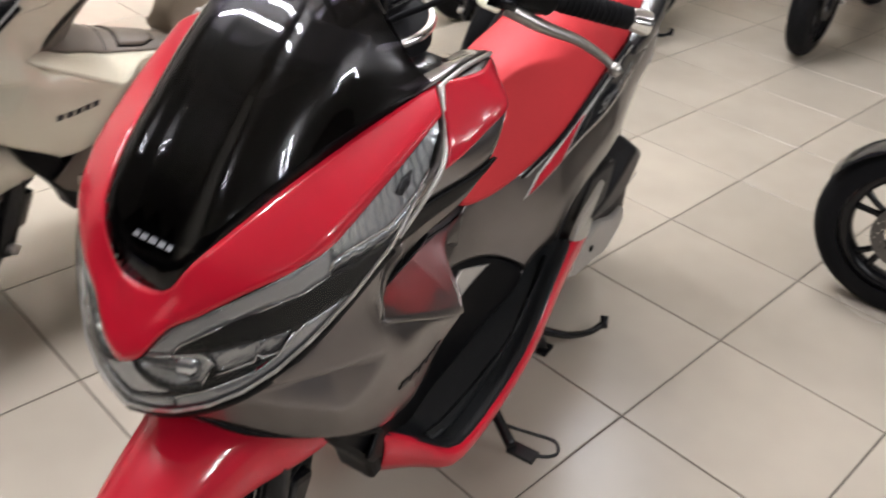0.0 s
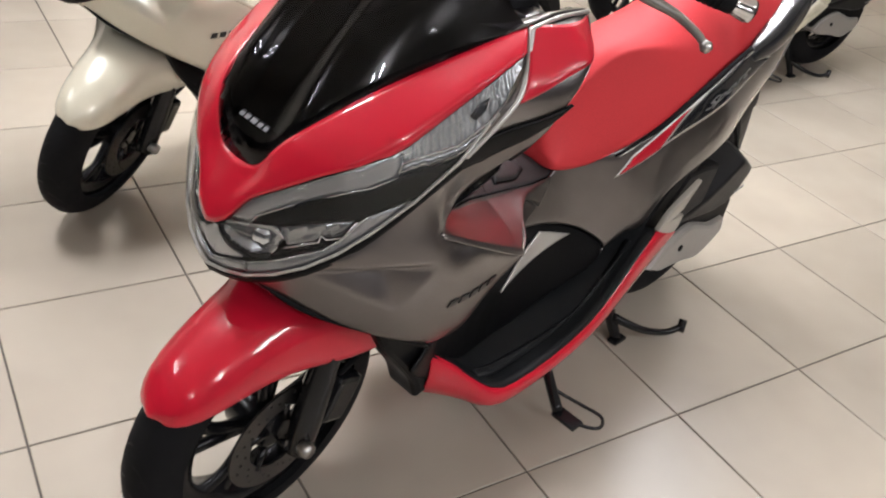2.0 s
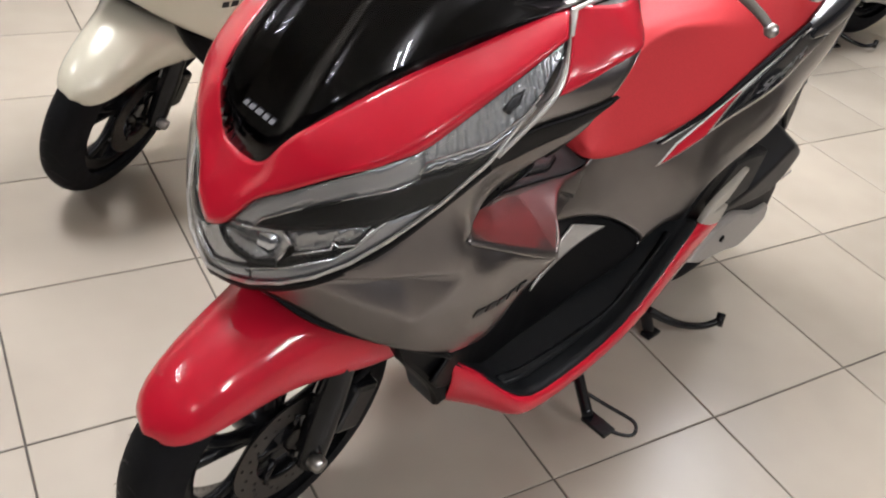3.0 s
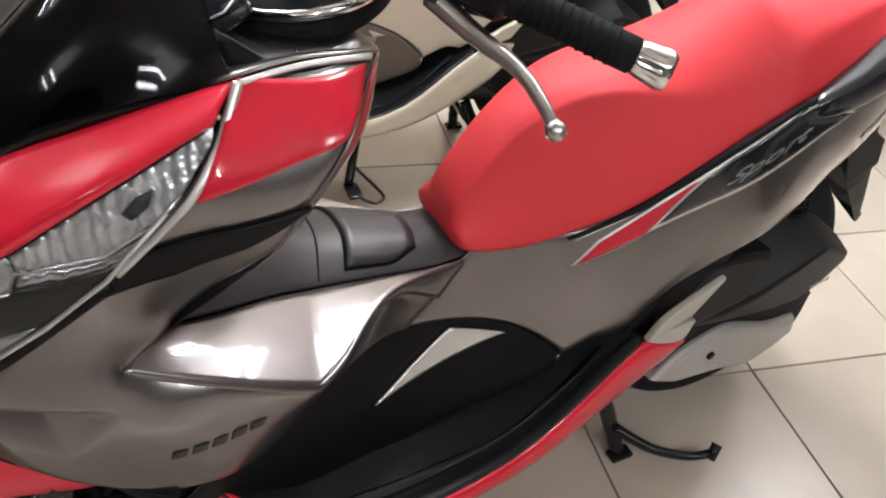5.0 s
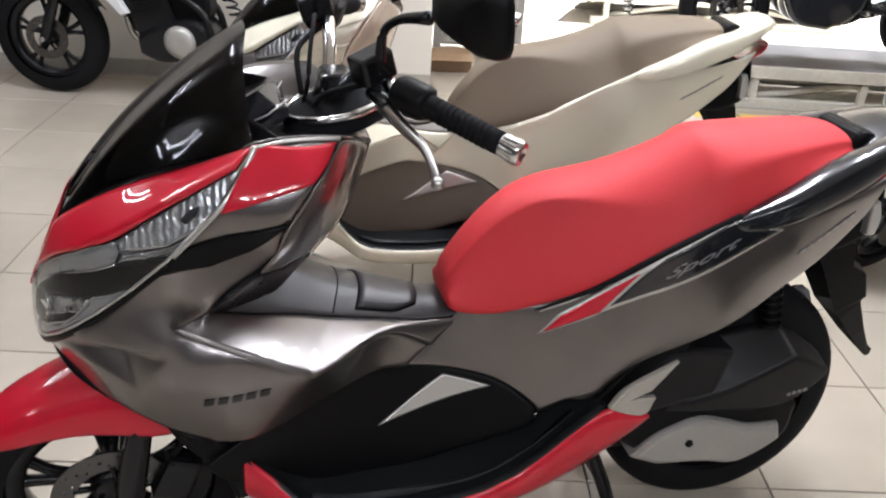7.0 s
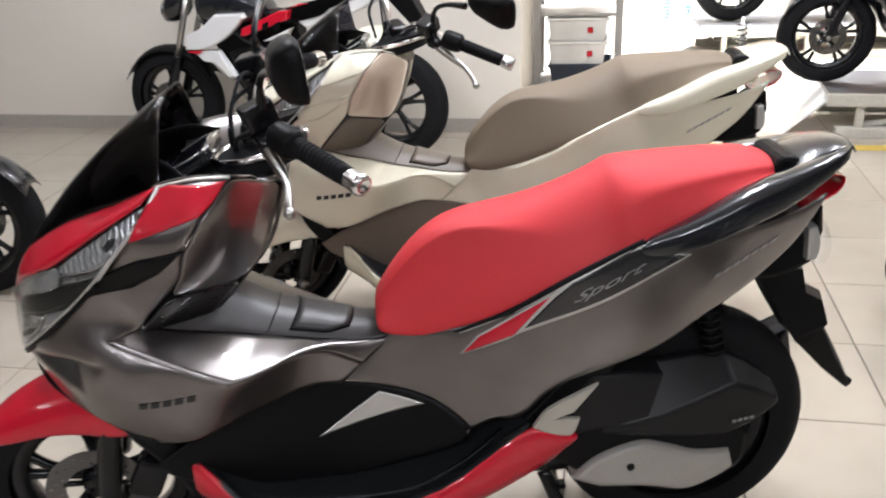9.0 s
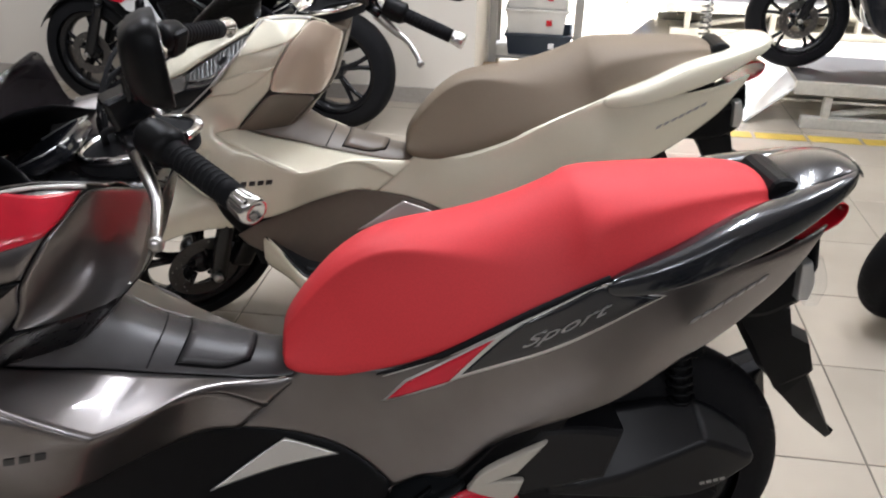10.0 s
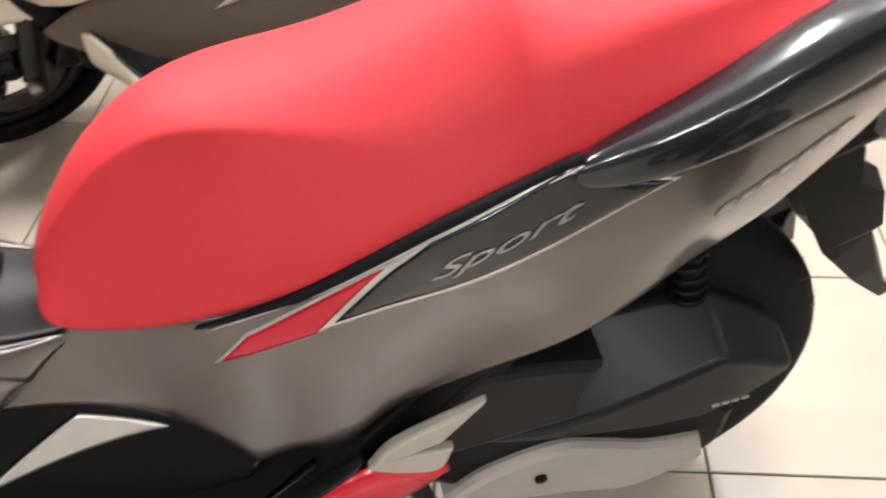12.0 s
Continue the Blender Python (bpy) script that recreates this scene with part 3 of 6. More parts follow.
def scooter(m, c, label, steer=STEER):
    """A maxi scooter on its centre stand. c: the materials of its colour scheme."""
    s = thing("scooter", m, label, "scooter", "scooters in the showroom")
    # wheels and fork
    fork = [wheel(s, (0, 0, 0.257), 0.257, 0.096, 0.180, BLACKMETAL, -1)]
    back_wheel = wheel(s, (1.303, 0, 0.291), 0.288, 0.125, 0.186, BLACKMETAL)
    for y in (-0.098, 0.098):
        fork.append(tube("fork_leg", [(0.012, y, 0.225), (0.03, y, 0.33), (0.055, y, 0.45)], [0.024, 0.027, 0.022], BLACKMETAL, s))
        fork.append(tube("fork_tube", [(0.05, y, 0.42), (0.13, y, 0.68)], 0.016, STEEL, s))
        fork.append(lathe("axle_nut", [(0, -0.012), (0.013, -0.012), (0.015, 0.0), (0.013, 0.012), (0, 0.012)], (0.0, y * 1.28, 0.257), (0, 1, 0), STEEL, s, n=6))
    fork.append(box("brake_caliper", (0.105, -0.085, 0.29), (0.07, 0.05, 0.10), BLACKMETAL, s, bevel=0.012, turn=(0, 25, 0)))
    fork.append(tube("brake_hose", [(0.10, -0.09, 0.34), (0.14, -0.12, 0.44), (0.12, -0.10, 0.55)], 0.005, RUBBER, s, n=8))
    # front mudguard
    rows = []
    for x, zt, w, ze in ((-0.228, 0.402, 0.020, 0.396), (-0.220, 0.420, 0.042, 0.398), (-0.193, 0.452, 0.062, 0.405), (-0.14, 0.487, 0.075, 0.418), (-0.07, 0.517, 0.085, 0.432),
                         (0.0, 0.535, 0.100, 0.428), (0.06, 0.547, 0.130, 0.428), (0.12, 0.552, 0.165, 0.462)):
        rows.append([(x + 0.01 * abs(math.sin(a)), w * math.copysign(abs(math.sin(a)) ** 0.8, a), ze + (zt - ze) * max(math.cos(a), 0) ** 0.75) for a in np.linspace(-math.pi / 2, math.pi / 2, 17)])
    fork.append(loft("front_mudguard", rows, c["guard"], s, thick=0.004, subsurf=1))
    for ob in fork:
        ob.matrix_basis = steered(steer) @ ob.matrix_basis
    fork[0].matrix_basis = pose(-0.004, -0.013, 0) @ fork[0].matrix_basis @ Matrix.Rotation(radians(-3.2), 4, 'Z')
    # nose: screen, cowl, lamps
    A, B = spline(SCREEN_EDGE, False, 4), None
    top = [(0.284, 0, 1.112), (0.283, -0.04, 1.111), (0.280, -0.08, 1.106), (0.277, -0.115, 1.095), (0.275, -0.140, 1.075), (0.278, -0.20, 1.00)]
    T = spline(top, False, 4)
    grid = []
    for i in range(12):
        u = i / 11
        line = []
        for p, q in zip(A, T):
            w = p * (1 - u) + q * u
            line.append(w + np.array([-0.03, 0, 0.012]) * 4 * u * (1 - u) * max(0.0, 1 - (abs(w[1]) / 0.2) ** 2))
        grid.append(mirrored(line))
    loft("windscreen", grid, SMOKE, s, "dark smoked windscreen", thick=0.004)
    under = [[(p[0] + 0.045, p[1] * 0.90, p[2] - 0.012) for p in row] for row in grid[1:7]]
    loft("screen_backing", under, BLACK, s, thick=0.003)
    cols = np.linspace(0, 5, 61)
    rows = []
    for k in np.linspace(0, 1, 11):
        line = []
        for u in cols:
            p = lamp_at(u, -1 + k * (1 + red_share(u)), 0.005 * k)
            swell = 0.005 * 4 * k * (1 - k) + 0.010 * math.exp(-(u / 0.55) ** 2) * k - 0.007 * math.exp(-((u - 0.9) / 0.6) ** 2 - ((k - 0.35) / 0.3) ** 2)
            line.append(p + np.array([-0.72, -0.55 * min(1.0, abs(p[1]) / 0.05), 0.35]) * swell)
        rows.append(mirrored(line))
    loft("front_cowl", rows, c["cowl"], s, thick=0.005)
    lamp = thing_part("headlight", s)
    strip("lamp_housing", COWL_EDGE, LAMP_EDGE, BLACK, lamp, out=-0.040, rows=5)
    top_edge = [(u, red_share(u) + 0.03) for u in (0.60, 0.75, 0.95, 1.1, 1.35, 1.6, 2.0, 2.5, 3.0, 3.2, 3.34)]
    band_top = [(1.13, 0.235), (1.28, 0.18), (1.71, 0.21), (2.48, 0.27), (3.0, 0.38), (3.31, 0.46)]
    lamp_piece("light_guide", top_edge + [(3.37, 0.30)] + band_top[::-1], GUIDE, lamp, -0.001, "frosted daytime light guide")
    signal_foot = [(3.37, 0.30), (3.65, 0.46), (4.02, 0.72), (4.40, 0.93), (4.62, 0.98)]
    lamp_piece("turn_signal", [(u, red_share(u) + 0.03) for u in (3.34, 3.5, 3.7, 4.0, 4.4, 4.93)] + [(4.93, 0.55)] + signal_foot[::-1], SIGNAL, lamp, -0.004, "ribbed clear turn signal", step=0.005)
    lamp_piece("bulb_shade", [(4.18, 0.42), (4.30, 0.36), (4.42, 0.44), (4.36, 0.62), (4.24, 0.60)], TUNNEL, lamp, -0.002)
    lamp_piece("signal_sill", [(3.31, 0.46)] + [(u, v + 0.03) for u, v in signal_foot] + [(4.5, 1.0), (4.2, 1.0), (3.94, 0.84)], REFLECTOR, lamp, -0.003)
    lamp_piece("dark_band", band_top + [(3.94, 0.84), (4.12, 1.0), (3.62, 1.0), (3.40, 0.89), (2.92, 0.72), (2.52, 0.60), (1.72, 0.43)], BLACK, lamp, 0.001)
    inner_line = [(1.02, 0.80), (1.6, 0.82), (2.28, 0.87), (2.56, 0.84), (2.81, 0.76), (2.95, 0.73)]
    lamp_piece("lower_guide", inner_line + [(3.42, 0.92), (3.20, 0.975), (2.5, 0.975), (1.86, 0.975), (1.02, 0.975)], GUIDE, lamp, -0.001, "frosted daytime light guide")
    lamp_piece("chin_lens", [(0.0, 0.78), (0.5, 0.76), (0.98, 0.79), (0.98, 0.97), (0.5, 0.965), (0.0, 0.96)], REFLECTOR, lamp, -0.002)
    arc = [(0.22, 0.05), (0.32, 0.24), (0.52, 0.42), (0.75, 0.56), (1.10, 0.71), (1.44, 0.765)]
    lamp_piece("bowl_reflector", [(0.30, 0.09), (0.60, 0.06), (1.13, 0.26), (1.58, 0.42), (1.68, 0.57), (1.42, 0.75), (1.10, 0.70), (0.75, 0.55), (0.52, 0.41), (0.36, 0.25)], REFLECTOR, lamp, -0.004, "chromed headlight bowl", dish=0.022)
    lamp_piece("nose_reflector", [(0.0, 0.10), (0.20, 0.09), (0.30, 0.25), (0.50, 0.43), (0.74, 0.58), (0.95, 0.68), (0.9, 0.75), (0.5, 0.73), (0.0, 0.75)], REFLECTOR, lamp, -0.006)
    lamp_piece("side_reflector", [(1.60, 0.43), (2.52, 0.62), (2.78, 0.71), (2.60, 0.82), (2.34, 0.75), (2.27, 0.68), (2.22, 0.74), (1.72, 0.68), (1.69, 0.57)], REFLECTOR, lamp, -0.006, dish=0.008)
    lamp_piece("lamp_mask", [(1.70, 0.70), (2.22, 0.76), (2.27, 0.71), (2.34, 0.77), (2.60, 0.835), (2.28, 0.86), (1.6, 0.81), (1.46, 0.775)], BLACK, lamp, -0.006)
    lamp_line("bowl_rim", arc, 0.0042, BLACK, lamp, 0.0)
    lamp_line("reflector_rim", [(1.58, 0.42), (1.68, 0.57), (1.55, 0.66), (1.42, 0.75)], 0.0022, CHROME, lamp, 0.0)
    lamp_line("reflector_rim", [(1.69, 0.69), (2.0, 0.72), (2.22, 0.75), (2.27, 0.69), (2.34, 0.76), (2.60, 0.83), (2.80, 0.72)], 0.0018, CHROME, lamp, 0.0)
    lamp_line("chrome_trim", [(u, v - 0.005) for u, v in top_edge] + [(3.37, 0.20)], 0.0018, CHROME, lamp, 0.001)
    lamp_line("chrome_trim", [(0.60, 0.09), (0.85, 0.16), (1.10, 0.24)], 0.0014, CHROME, lamp, 0.001)
    lamp_line("chrome_trim", band_top, 0.0014, CHROME, lamp, 0.001)
    lamp_line("chrome_trim", [(3.31, 0.40)] + signal_foot, 0.0020, CHROME, lamp, 0.001)
    lamp_line("chrome_trim", inner_line, 0.0016, CHROME, lamp, 0.001)
    lamp_line("chrome_trim", [(0.0, 0.975), (0.5, 0.98), (1.0, 0.99), (1.5, 0.985), (2.0, 0.985), (2.5, 0.985), (3.0, 0.985), (3.5, 0.985), (4.0, 0.985), (4.5, 0.985)], 0.0026, SILVER, lamp, 0.004)
    lamp_line("red_edge_gap", [(u, red_share(u) + 0.012) for u in (0.0, 0.25, 0.5, 0.75, 0.95, 1.1, 1.35, 1.6, 2.0, 2.5, 3.0, 3.2, 3.4, 3.7, 4.0, 4.4, 4.9)], 0.0022, BLACK, lamp, 0.002)
    for y in (-1, 1):
        p = lamp_at(1.28, 0.47, -0.018)
        lathe("projector", [(0.0, 0.012), (0.012, 0.010), (0.016, 0.0), (0.020, -0.004), (0.020, -0.02), (0, -0.02)], (p[0], -y * p[1], p[2]), (-0.8, -y * 0.45, 0.15), GLASS, lamp, "round projector lens", n=20)
    strip("lamp_gasket", LAMP_EDGE[:5], [tuple(np.array(p) + np.array((0.004, -0.002 if p[1] < 0 else 0, -0.010))) for p in LAMP_EDGE[:5]], BLACK, lamp, out=0.003, rows=3)
    rows = []
    for k in np.linspace(0, 1, 8):
        line = [lamp_at(u, (red_share(u) + 0.02) * (1 - k) + 0.985 * k, 0.005 + 0.006 * 4 * k * (1 - k)) for u in np.linspace(0, 4.95, 50)]
        rows.append(mirrored(line))
    loft("lens", rows, LENS, lamp, "clear moulded headlight lens", thick=0.002)
    # side fairing
    fair = [[(-0.030, 0.655)], (0.041, 0.716), (0.10, 0.772), (0.155, 0.822), (0.205, 0.882), [(0.250, 0.943)], [(0.282, 0.982)], (0.35, 0.992), [(0.408, 0.993)], (0.390, 0.970), (0.368, 0.952), (0.347, 0.925), (0.318, 0.877), (0.298, 0.82),
            [(0.200, 0.702)], [(0.150, 0.696)], (0.22, 0.662), (0.30, 0.622), [(0.355, 0.598)], (0.41, 0.596), (0.47, 0.592), (0.53, 0.575), [(0.60, 0.53)], [(0.553, 0.488)], (0.49, 0.498), (0.38, 0.484), (0.27, 0.452), [(0.198, 0.448)],
            (0.15, 0.476), (0.06, 0.526), (-0.02, 0.566), [(-0.075, 0.606)]]
    both("side_fairing", fair, front_half, c["body"], s, step=0.0065)
    for y in (-1, 1):
        a, t = spline(WING, False, 6), spline([p if i != 3 else [p] for i, p in enumerate(TOP_EDGE)], False, 6)
        rows = []
        for u in np.linspace(0, 1, 11):
            rows.append([(p[0] * (1 - u) + q[0] * u, -y * (p[1] * (1 - u) + q[1] * u), p[2] * (1 - u) + q[2] * u + 0.004 * math.sin(math.pi * u)) for p, q in zip(a, t)])
        loft("fairing_shelf", rows, c["body"], s, thick=0.004, flip=y > 0)
        tube("shelf_edge", [(p[0], -y * (p[1] + 0.002), p[2] - 0.0015) for p in a[1:19]], 0.0032, c["body"], s, n=8, smooth_path=False)
    both("fairing_patch", [[(0.284, 0.988)], [(0.402, 0.992)], (0.384, 0.968), [(0.360, 0.949)], [(0.229, 0.902)], (0.250, 0.938)], front_half, c["patch"], s, off=0.0045, thick=0.003, roll=0.001)
    both("fairing_stripe", [[(0.088, 0.768)], [(0.158, 0.830)], [(0.240, 0.866)], [(0.326, 0.890)], [(0.270, 0.840)], [(0.211, 0.803)], [(0.140, 0.792)]], front_half, c["dark"], s, step=0.0065, off=0.006, thick=0.006, roll=0.001)
    for y in (-1, 1):
        tube("edge_trim", [(0.284, y * 0.237, 0.986), (0.273, y * 0.248, 0.966), (0.257, y * 0.264, 0.942), (0.232, y * 0.281, 0.912), (0.205, y * 0.281, 0.882), (0.160, y * 0.267, 0.828)], [0.005, 0.0048, 0.0045, 0.004, 0.0035, 0.003], SILVER, s, n=8)
        tube("chrome_trim", [(0.285, y * 0.236, 0.984), (0.34, y * 0.238, 0.994), (0.408, y * 0.238, 0.995)], 0.0035, SILVER, s, n=8)
    strip("chin_cover", LAMP_EDGE[:4], [(-0.082, 0, 0.585), (-0.062, -0.088, 0.600), (-0.02, -0.165, 0.62), (0.05, -0.205, 0.66)], c["body"], s, out=-0.004, rows=3)
    for y in (-1, 1):
        slab("front_strut", [[(0.10, 0.505)], [(0.20, 0.452)], (0.232, 0.392), (0.254, 0.331), [(0.256, 0.292)], [(0.227, 0.286)], (0.208, 0.335), (0.165, 0.395), (0.13, 0.44)], y * 0.12, y * 0.203, BLACK, s, bevel=0.012)
    lower = [(-0.09, 0, 0.588), (-0.066, -0.09, 0.604), (-0.02, -0.16, 0.567), (0.06, -0.21, 0.527), (0.15, -0.235, 0.477), (0.19, -0.24, 0.45)]
    inner = [(0.02, 0, 0.62), (0.03, -0.05, 0.62), (0.05, -0.09, 0.60), (0.10, -0.12, 0.56), (0.17, -0.14, 0.50), (0.22, -0.15, 0.44)]
    strip("under_cover", lower, inner, BLACK, s, rows=3)
    # cockpit
    rows = []
    for x, z, w in ((0.262, 0.958, 0.15), (0.30, 0.945, 0.150), (0.36, 0.944, 0.155), (0.408, 0.950, 0.165), (0.442, 0.952, 0.15), (0.478, 0.937, 0.10)):
        rows.append([(x, w * t, z + 0.004 * (1 - t ** 4)) for t in np.linspace(-1, 1, 9)])
    loft("dash_cover", rows, c["dash"], s, thick=0.004)
    for y in (-1, 1):
        upper = spline([(0.262, y * 0.215, 0.972), (0.284, y * 0.232, 0.989), (0.34, y * 0.234, 0.999), (0.405, y * 0.234, 0.997), (0.428, y * 0.212, 0.984)], False, 5)
        lower = spline([(0.258, y * 0.145, 0.958), (0.298, y * 0.147, 0.946), (0.358, y * 0.152, 0.946), (0.408, y * 0.162, 0.951), (0.446, y * 0.148, 0.953)], False, 5)
        loft("dash_side_panel", [[tuple(p * (1 - k) + q * k + np.array((0, 0, 0.008 * math.sin(math.pi * k)))) for p, q in zip(upper, lower)] for k in np.linspace(0, 1, 7)], c["body"], s, "painted panel beside the dash", thick=0.003)
    box("meter", (0.300, 0, 0.968), (0.10, 0.19, 0.03), GLOSSBLACK, s, "dark instrument display", bevel=0.012, turn=(0, -30, 0), seg=3)
    for y in (-1, 1):
        tube("meter_trim", [(0.262, y * 0.088, 0.964), (0.312, y * 0.104, 0.990), (0.344, y * 0.07, 1.006), (0.332, y * 0.03, 0.998)], 0.0014, SILVER, s, n=6, smooth_path=False)
    ring = [Vector((0.432 + 0.090 * math.cos(a), 0.112 * math.sin(a), 0.985 + 0.020 * math.cos(a))) for a in np.linspace(0, 2 * math.pi, 41)]
    tube("bezel_ring", ring, 0.0075, CHROME, s, n=10, smooth_path=False)
    loft("stem_cover", [[p * k + Vector((0.432, 0, 0.985)) * (1 - k) + Vector((0, 0, h)) for p in ring[:-1]] for k, h in ((1.02, -0.03), (1.0, -0.002), (0.8, 0.004), (0.45, 0.022), (0.3, 0.035))], RUBBER, s, closed=True)
    outer_rail = [(0.409, 0.241, 0.993), (0.368, 0.292, 0.952), (0.348, 0.301, 0.925), (0.318, 0.297, 0.877), (0.296, 0.274, 0.815), (0.205, 0.222, 0.706), (0.19, 0.214, 0.690)]
    turn_rail = [(0.428, 0.215, 0.986), (0.412, 0.245, 0.940), (0.396, 0.252, 0.905), (0.370, 0.247, 0.860), (0.340, 0.225, 0.800), (0.265, 0.18, 0.700), (0.24, 0.17, 0.675)]
    mid_rail = [(0.476, 0.11, 0.938), (0.462, 0.105, 0.885), (0.450, 0.10, 0.845), (0.432, 0.10, 0.80), (0.400, 0.10, 0.76), (0.345, 0.11, 0.705), (0.30, 0.12, 0.66)]
    centre_rail = [(0.482, 0, 0.937), (0.470, 0, 0.885), (0.456, 0, 0.845), (0.440, 0, 0.80), (0.415, 0, 0.765), (0.39, 0, 0.725), (0.38, 0, 0.70)]
    def left(r):
        return [(p[0], -p[1], p[2]) for p in r]
    loft("inner_shield", [spline(r, False, 3) for r in (left(mid_rail), centre_rail, mid_rail)], c["inner"], s, thick=0.004, subsurf=1)
    for rails in ((left(outer_rail), left(turn_rail), left(mid_rail)), (mid_rail, turn_rail, outer_rail)):
        loft("knee_shield", [spline(r, False, 3)[:c["split"]] for r in rails], c["knee"], s, thick=0.004, subsurf=1)
        loft("inner_shield", [spline(r, False, 3)[c["split"] - 1:] for r in rails], c["inner"], s, thick=0.004, subsurf=1)
    # tunnel
    rows = []
    edge = spline(TOP_EDGE, False, 2)
    for e, zc in zip(edge, (0.775, 0.752, 0.728, 0.706, 0.686, 0.668, 0.652, 0.640, 0.629, 0.619, 0.610, 0.603, 0.598, 0.596, 0.60)):
        x, w, ze = e[0] + 0.0, -e[1] - 0.003, e[2] + 0.001
        rows.append([(x + 0.02 * (1 - t * t), w * t, ze + (zc - ze) * (1 - abs(t) ** 2.2)) for t in np.linspace(-1, 1, 15)])
    tun = loft("tunnel_cover", rows, c["tunnel"], s, thick=0.004, subsurf=1)

    def on_tunnel(x, t, up):
        xs = [r[7][0] for r in rows]
        k = int(np.clip(np.searchsorted(xs, x) - 1, 0, len(rows) - 2))
        f = (x - xs[k]) / (xs[k + 1] - xs[k])
        a, b = (np.array([np.interp(t, np.linspace(-1, 1, 15), [p[i] for p in rows[j]]) for i in range(3)]) for j in (k, k + 1))
        p = a * (1 - f) + b * f
        return (x - 0.02 * t * t, p[1], p[2] + up)

    for name, grow, up, mat in (("lid_groove", 0.004, 0.0035, BLACK), ("fuel_lid", 0.0, 0.006, c["tunnel"])):
        grid = []
        for u in np.linspace(0, 1, 9):
            x = 0.475 - grow + (0.105 + 2 * grow) * u
            w = 0.86 + grow * 8 - 0.25 * max(0, u - 0.7) / 0.3
            grid.append([on_tunnel(x, t * w, up - 0.002 * max(0, abs(t) - 0.8)) for t in np.linspace(-1, 1, 13)])
        loft(name, grid, mat, s, thick=0.002)
    tube("seam", [on_tunnel(0.432, t, 0.0025) for t in np.linspace(-0.96, 0.96, 13)], 0.0018, BLACK, s, n=6)
    # foot wells
    both("footwell_panel", [[(0.176, 0.392)], (0.25, 0.432), (0.38, 0.483), (0.49, 0.498), [(0.553, 0.490)], (0.65, 0.468), (0.74, 0.440), (0.80, 0.402), (0.814, 0.380), (0.80, 0.352), [(0.72, 0.318)], (0.55, 0.27), (0.36, 0.26), [(0.20, 0.36)]],
         panel_half, c["well"], s)
    both("silver_chevron", [[(0.497, 0.378)], [(0.628, 0.461)], [(0.722, 0.432)], [(0.560, 0.392)]], panel_half, c["chevron"], s, off=0.006, thick=0.004, roll=0.001)
    board = [(0.17, 0.190, 0.43, 0.40), (0.232, 0.202, 0.390, 0.29), (0.305, 0.238, 0.338, 0.262), (0.358, 0.278, 0.286, 0.235), (0.42, 0.279, 0.272, 0.222), (0.55, 0.266, 0.262, 0.212),
             (0.70, 0.25, 0.268, 0.212), (0.80, 0.236, 0.318, 0.226), (0.88, 0.226, 0.385, 0.255), (0.94, 0.220, 0.418, 0.29), (0.995, 0.215, 0.405, 0.322), (1.035, 0.210, 0.385, 0.375)]
    for y in (-1, 1):
        loft("floorboard", [[(x, y * (w - 0.004), zt), (x, y * (w - 0.022), zt + 0.003), (x, y * (w - 0.03), zt - 0.003), (x, y * (w * 0.5 + 0.075), zt - 0.004), (x, y * 0.135, zt + 0.006), (x, y * 0.085, zt + 0.03)] for x, w, zt, zb in board[:-2]], MAT, s, thick=0.006, subsurf=1)
        loft("foot_mat", [[(x, y * (w - 0.045), zt + 0.004), (x, y * (w - 0.05), zt + 0.009), (x, y * (w * 0.5 + 0.075), zt + 0.009), (x, y * (w * 0.5 + 0.07), zt + 0.004)] for x, w, zt, zb in board[3:-3]], MAT, s, "ribbed rubber foot mat", thick=0.003)
        for u in (0.18, 0.38, 0.58, 0.78):
            rib = [(x, y * ((w - 0.05) * u + (w * 0.5 + 0.075) * (1 - u)), zt + 0.010) for x, w, zt, zb in board[3:-4]]
            tube("mat_rib", rib, 0.0035, MAT, s, n=6)
        loft("lower_skirt", [[(x, y * (w - 0.012), zt + 0.002), (x, y * w, zt - 0.003), (x, y * (w + 0.004), zt * 0.6 + zb * 0.4), (x, y * (w - 0.006), zb), (x, y * (w - 0.06), zb - 0.004), (x, y * (w - 0.10), zb)] for x, w, zt, zb in [(0.240, 0.206, 0.384, 0.284), (0.262, 0.216, 0.372, 0.276), (0.305, 0.238, 0.338, 0.262), (0.336, 0.260, 0.306, 0.248), (0.358, 0.278, 0.286, 0.236)] + board[4:]], c["skirt"], s, thick=0.004, subsurf=1)
        slab("heel_plate", [[(0.940, 0.415)], (0.972, 0.457), [(1.073, 0.510)], [(1.024, 0.447)], [(0.985, 0.432)], [(1.037, 0.430)], (1.02, 0.392), (0.975, 0.398)], y * 0.202, y * 0.218, c["heel"], s, bevel=0.004)
        slab("heel_backing", [[(0.905, 0.385)], (0.95, 0.44), (1.02, 0.51), [(1.12, 0.54)], [(1.06, 0.42)], [(1.02, 0.37)], [(0.95, 0.365)]], y * 0.12, y * 0.183, BLACK, s, bevel=0.006)
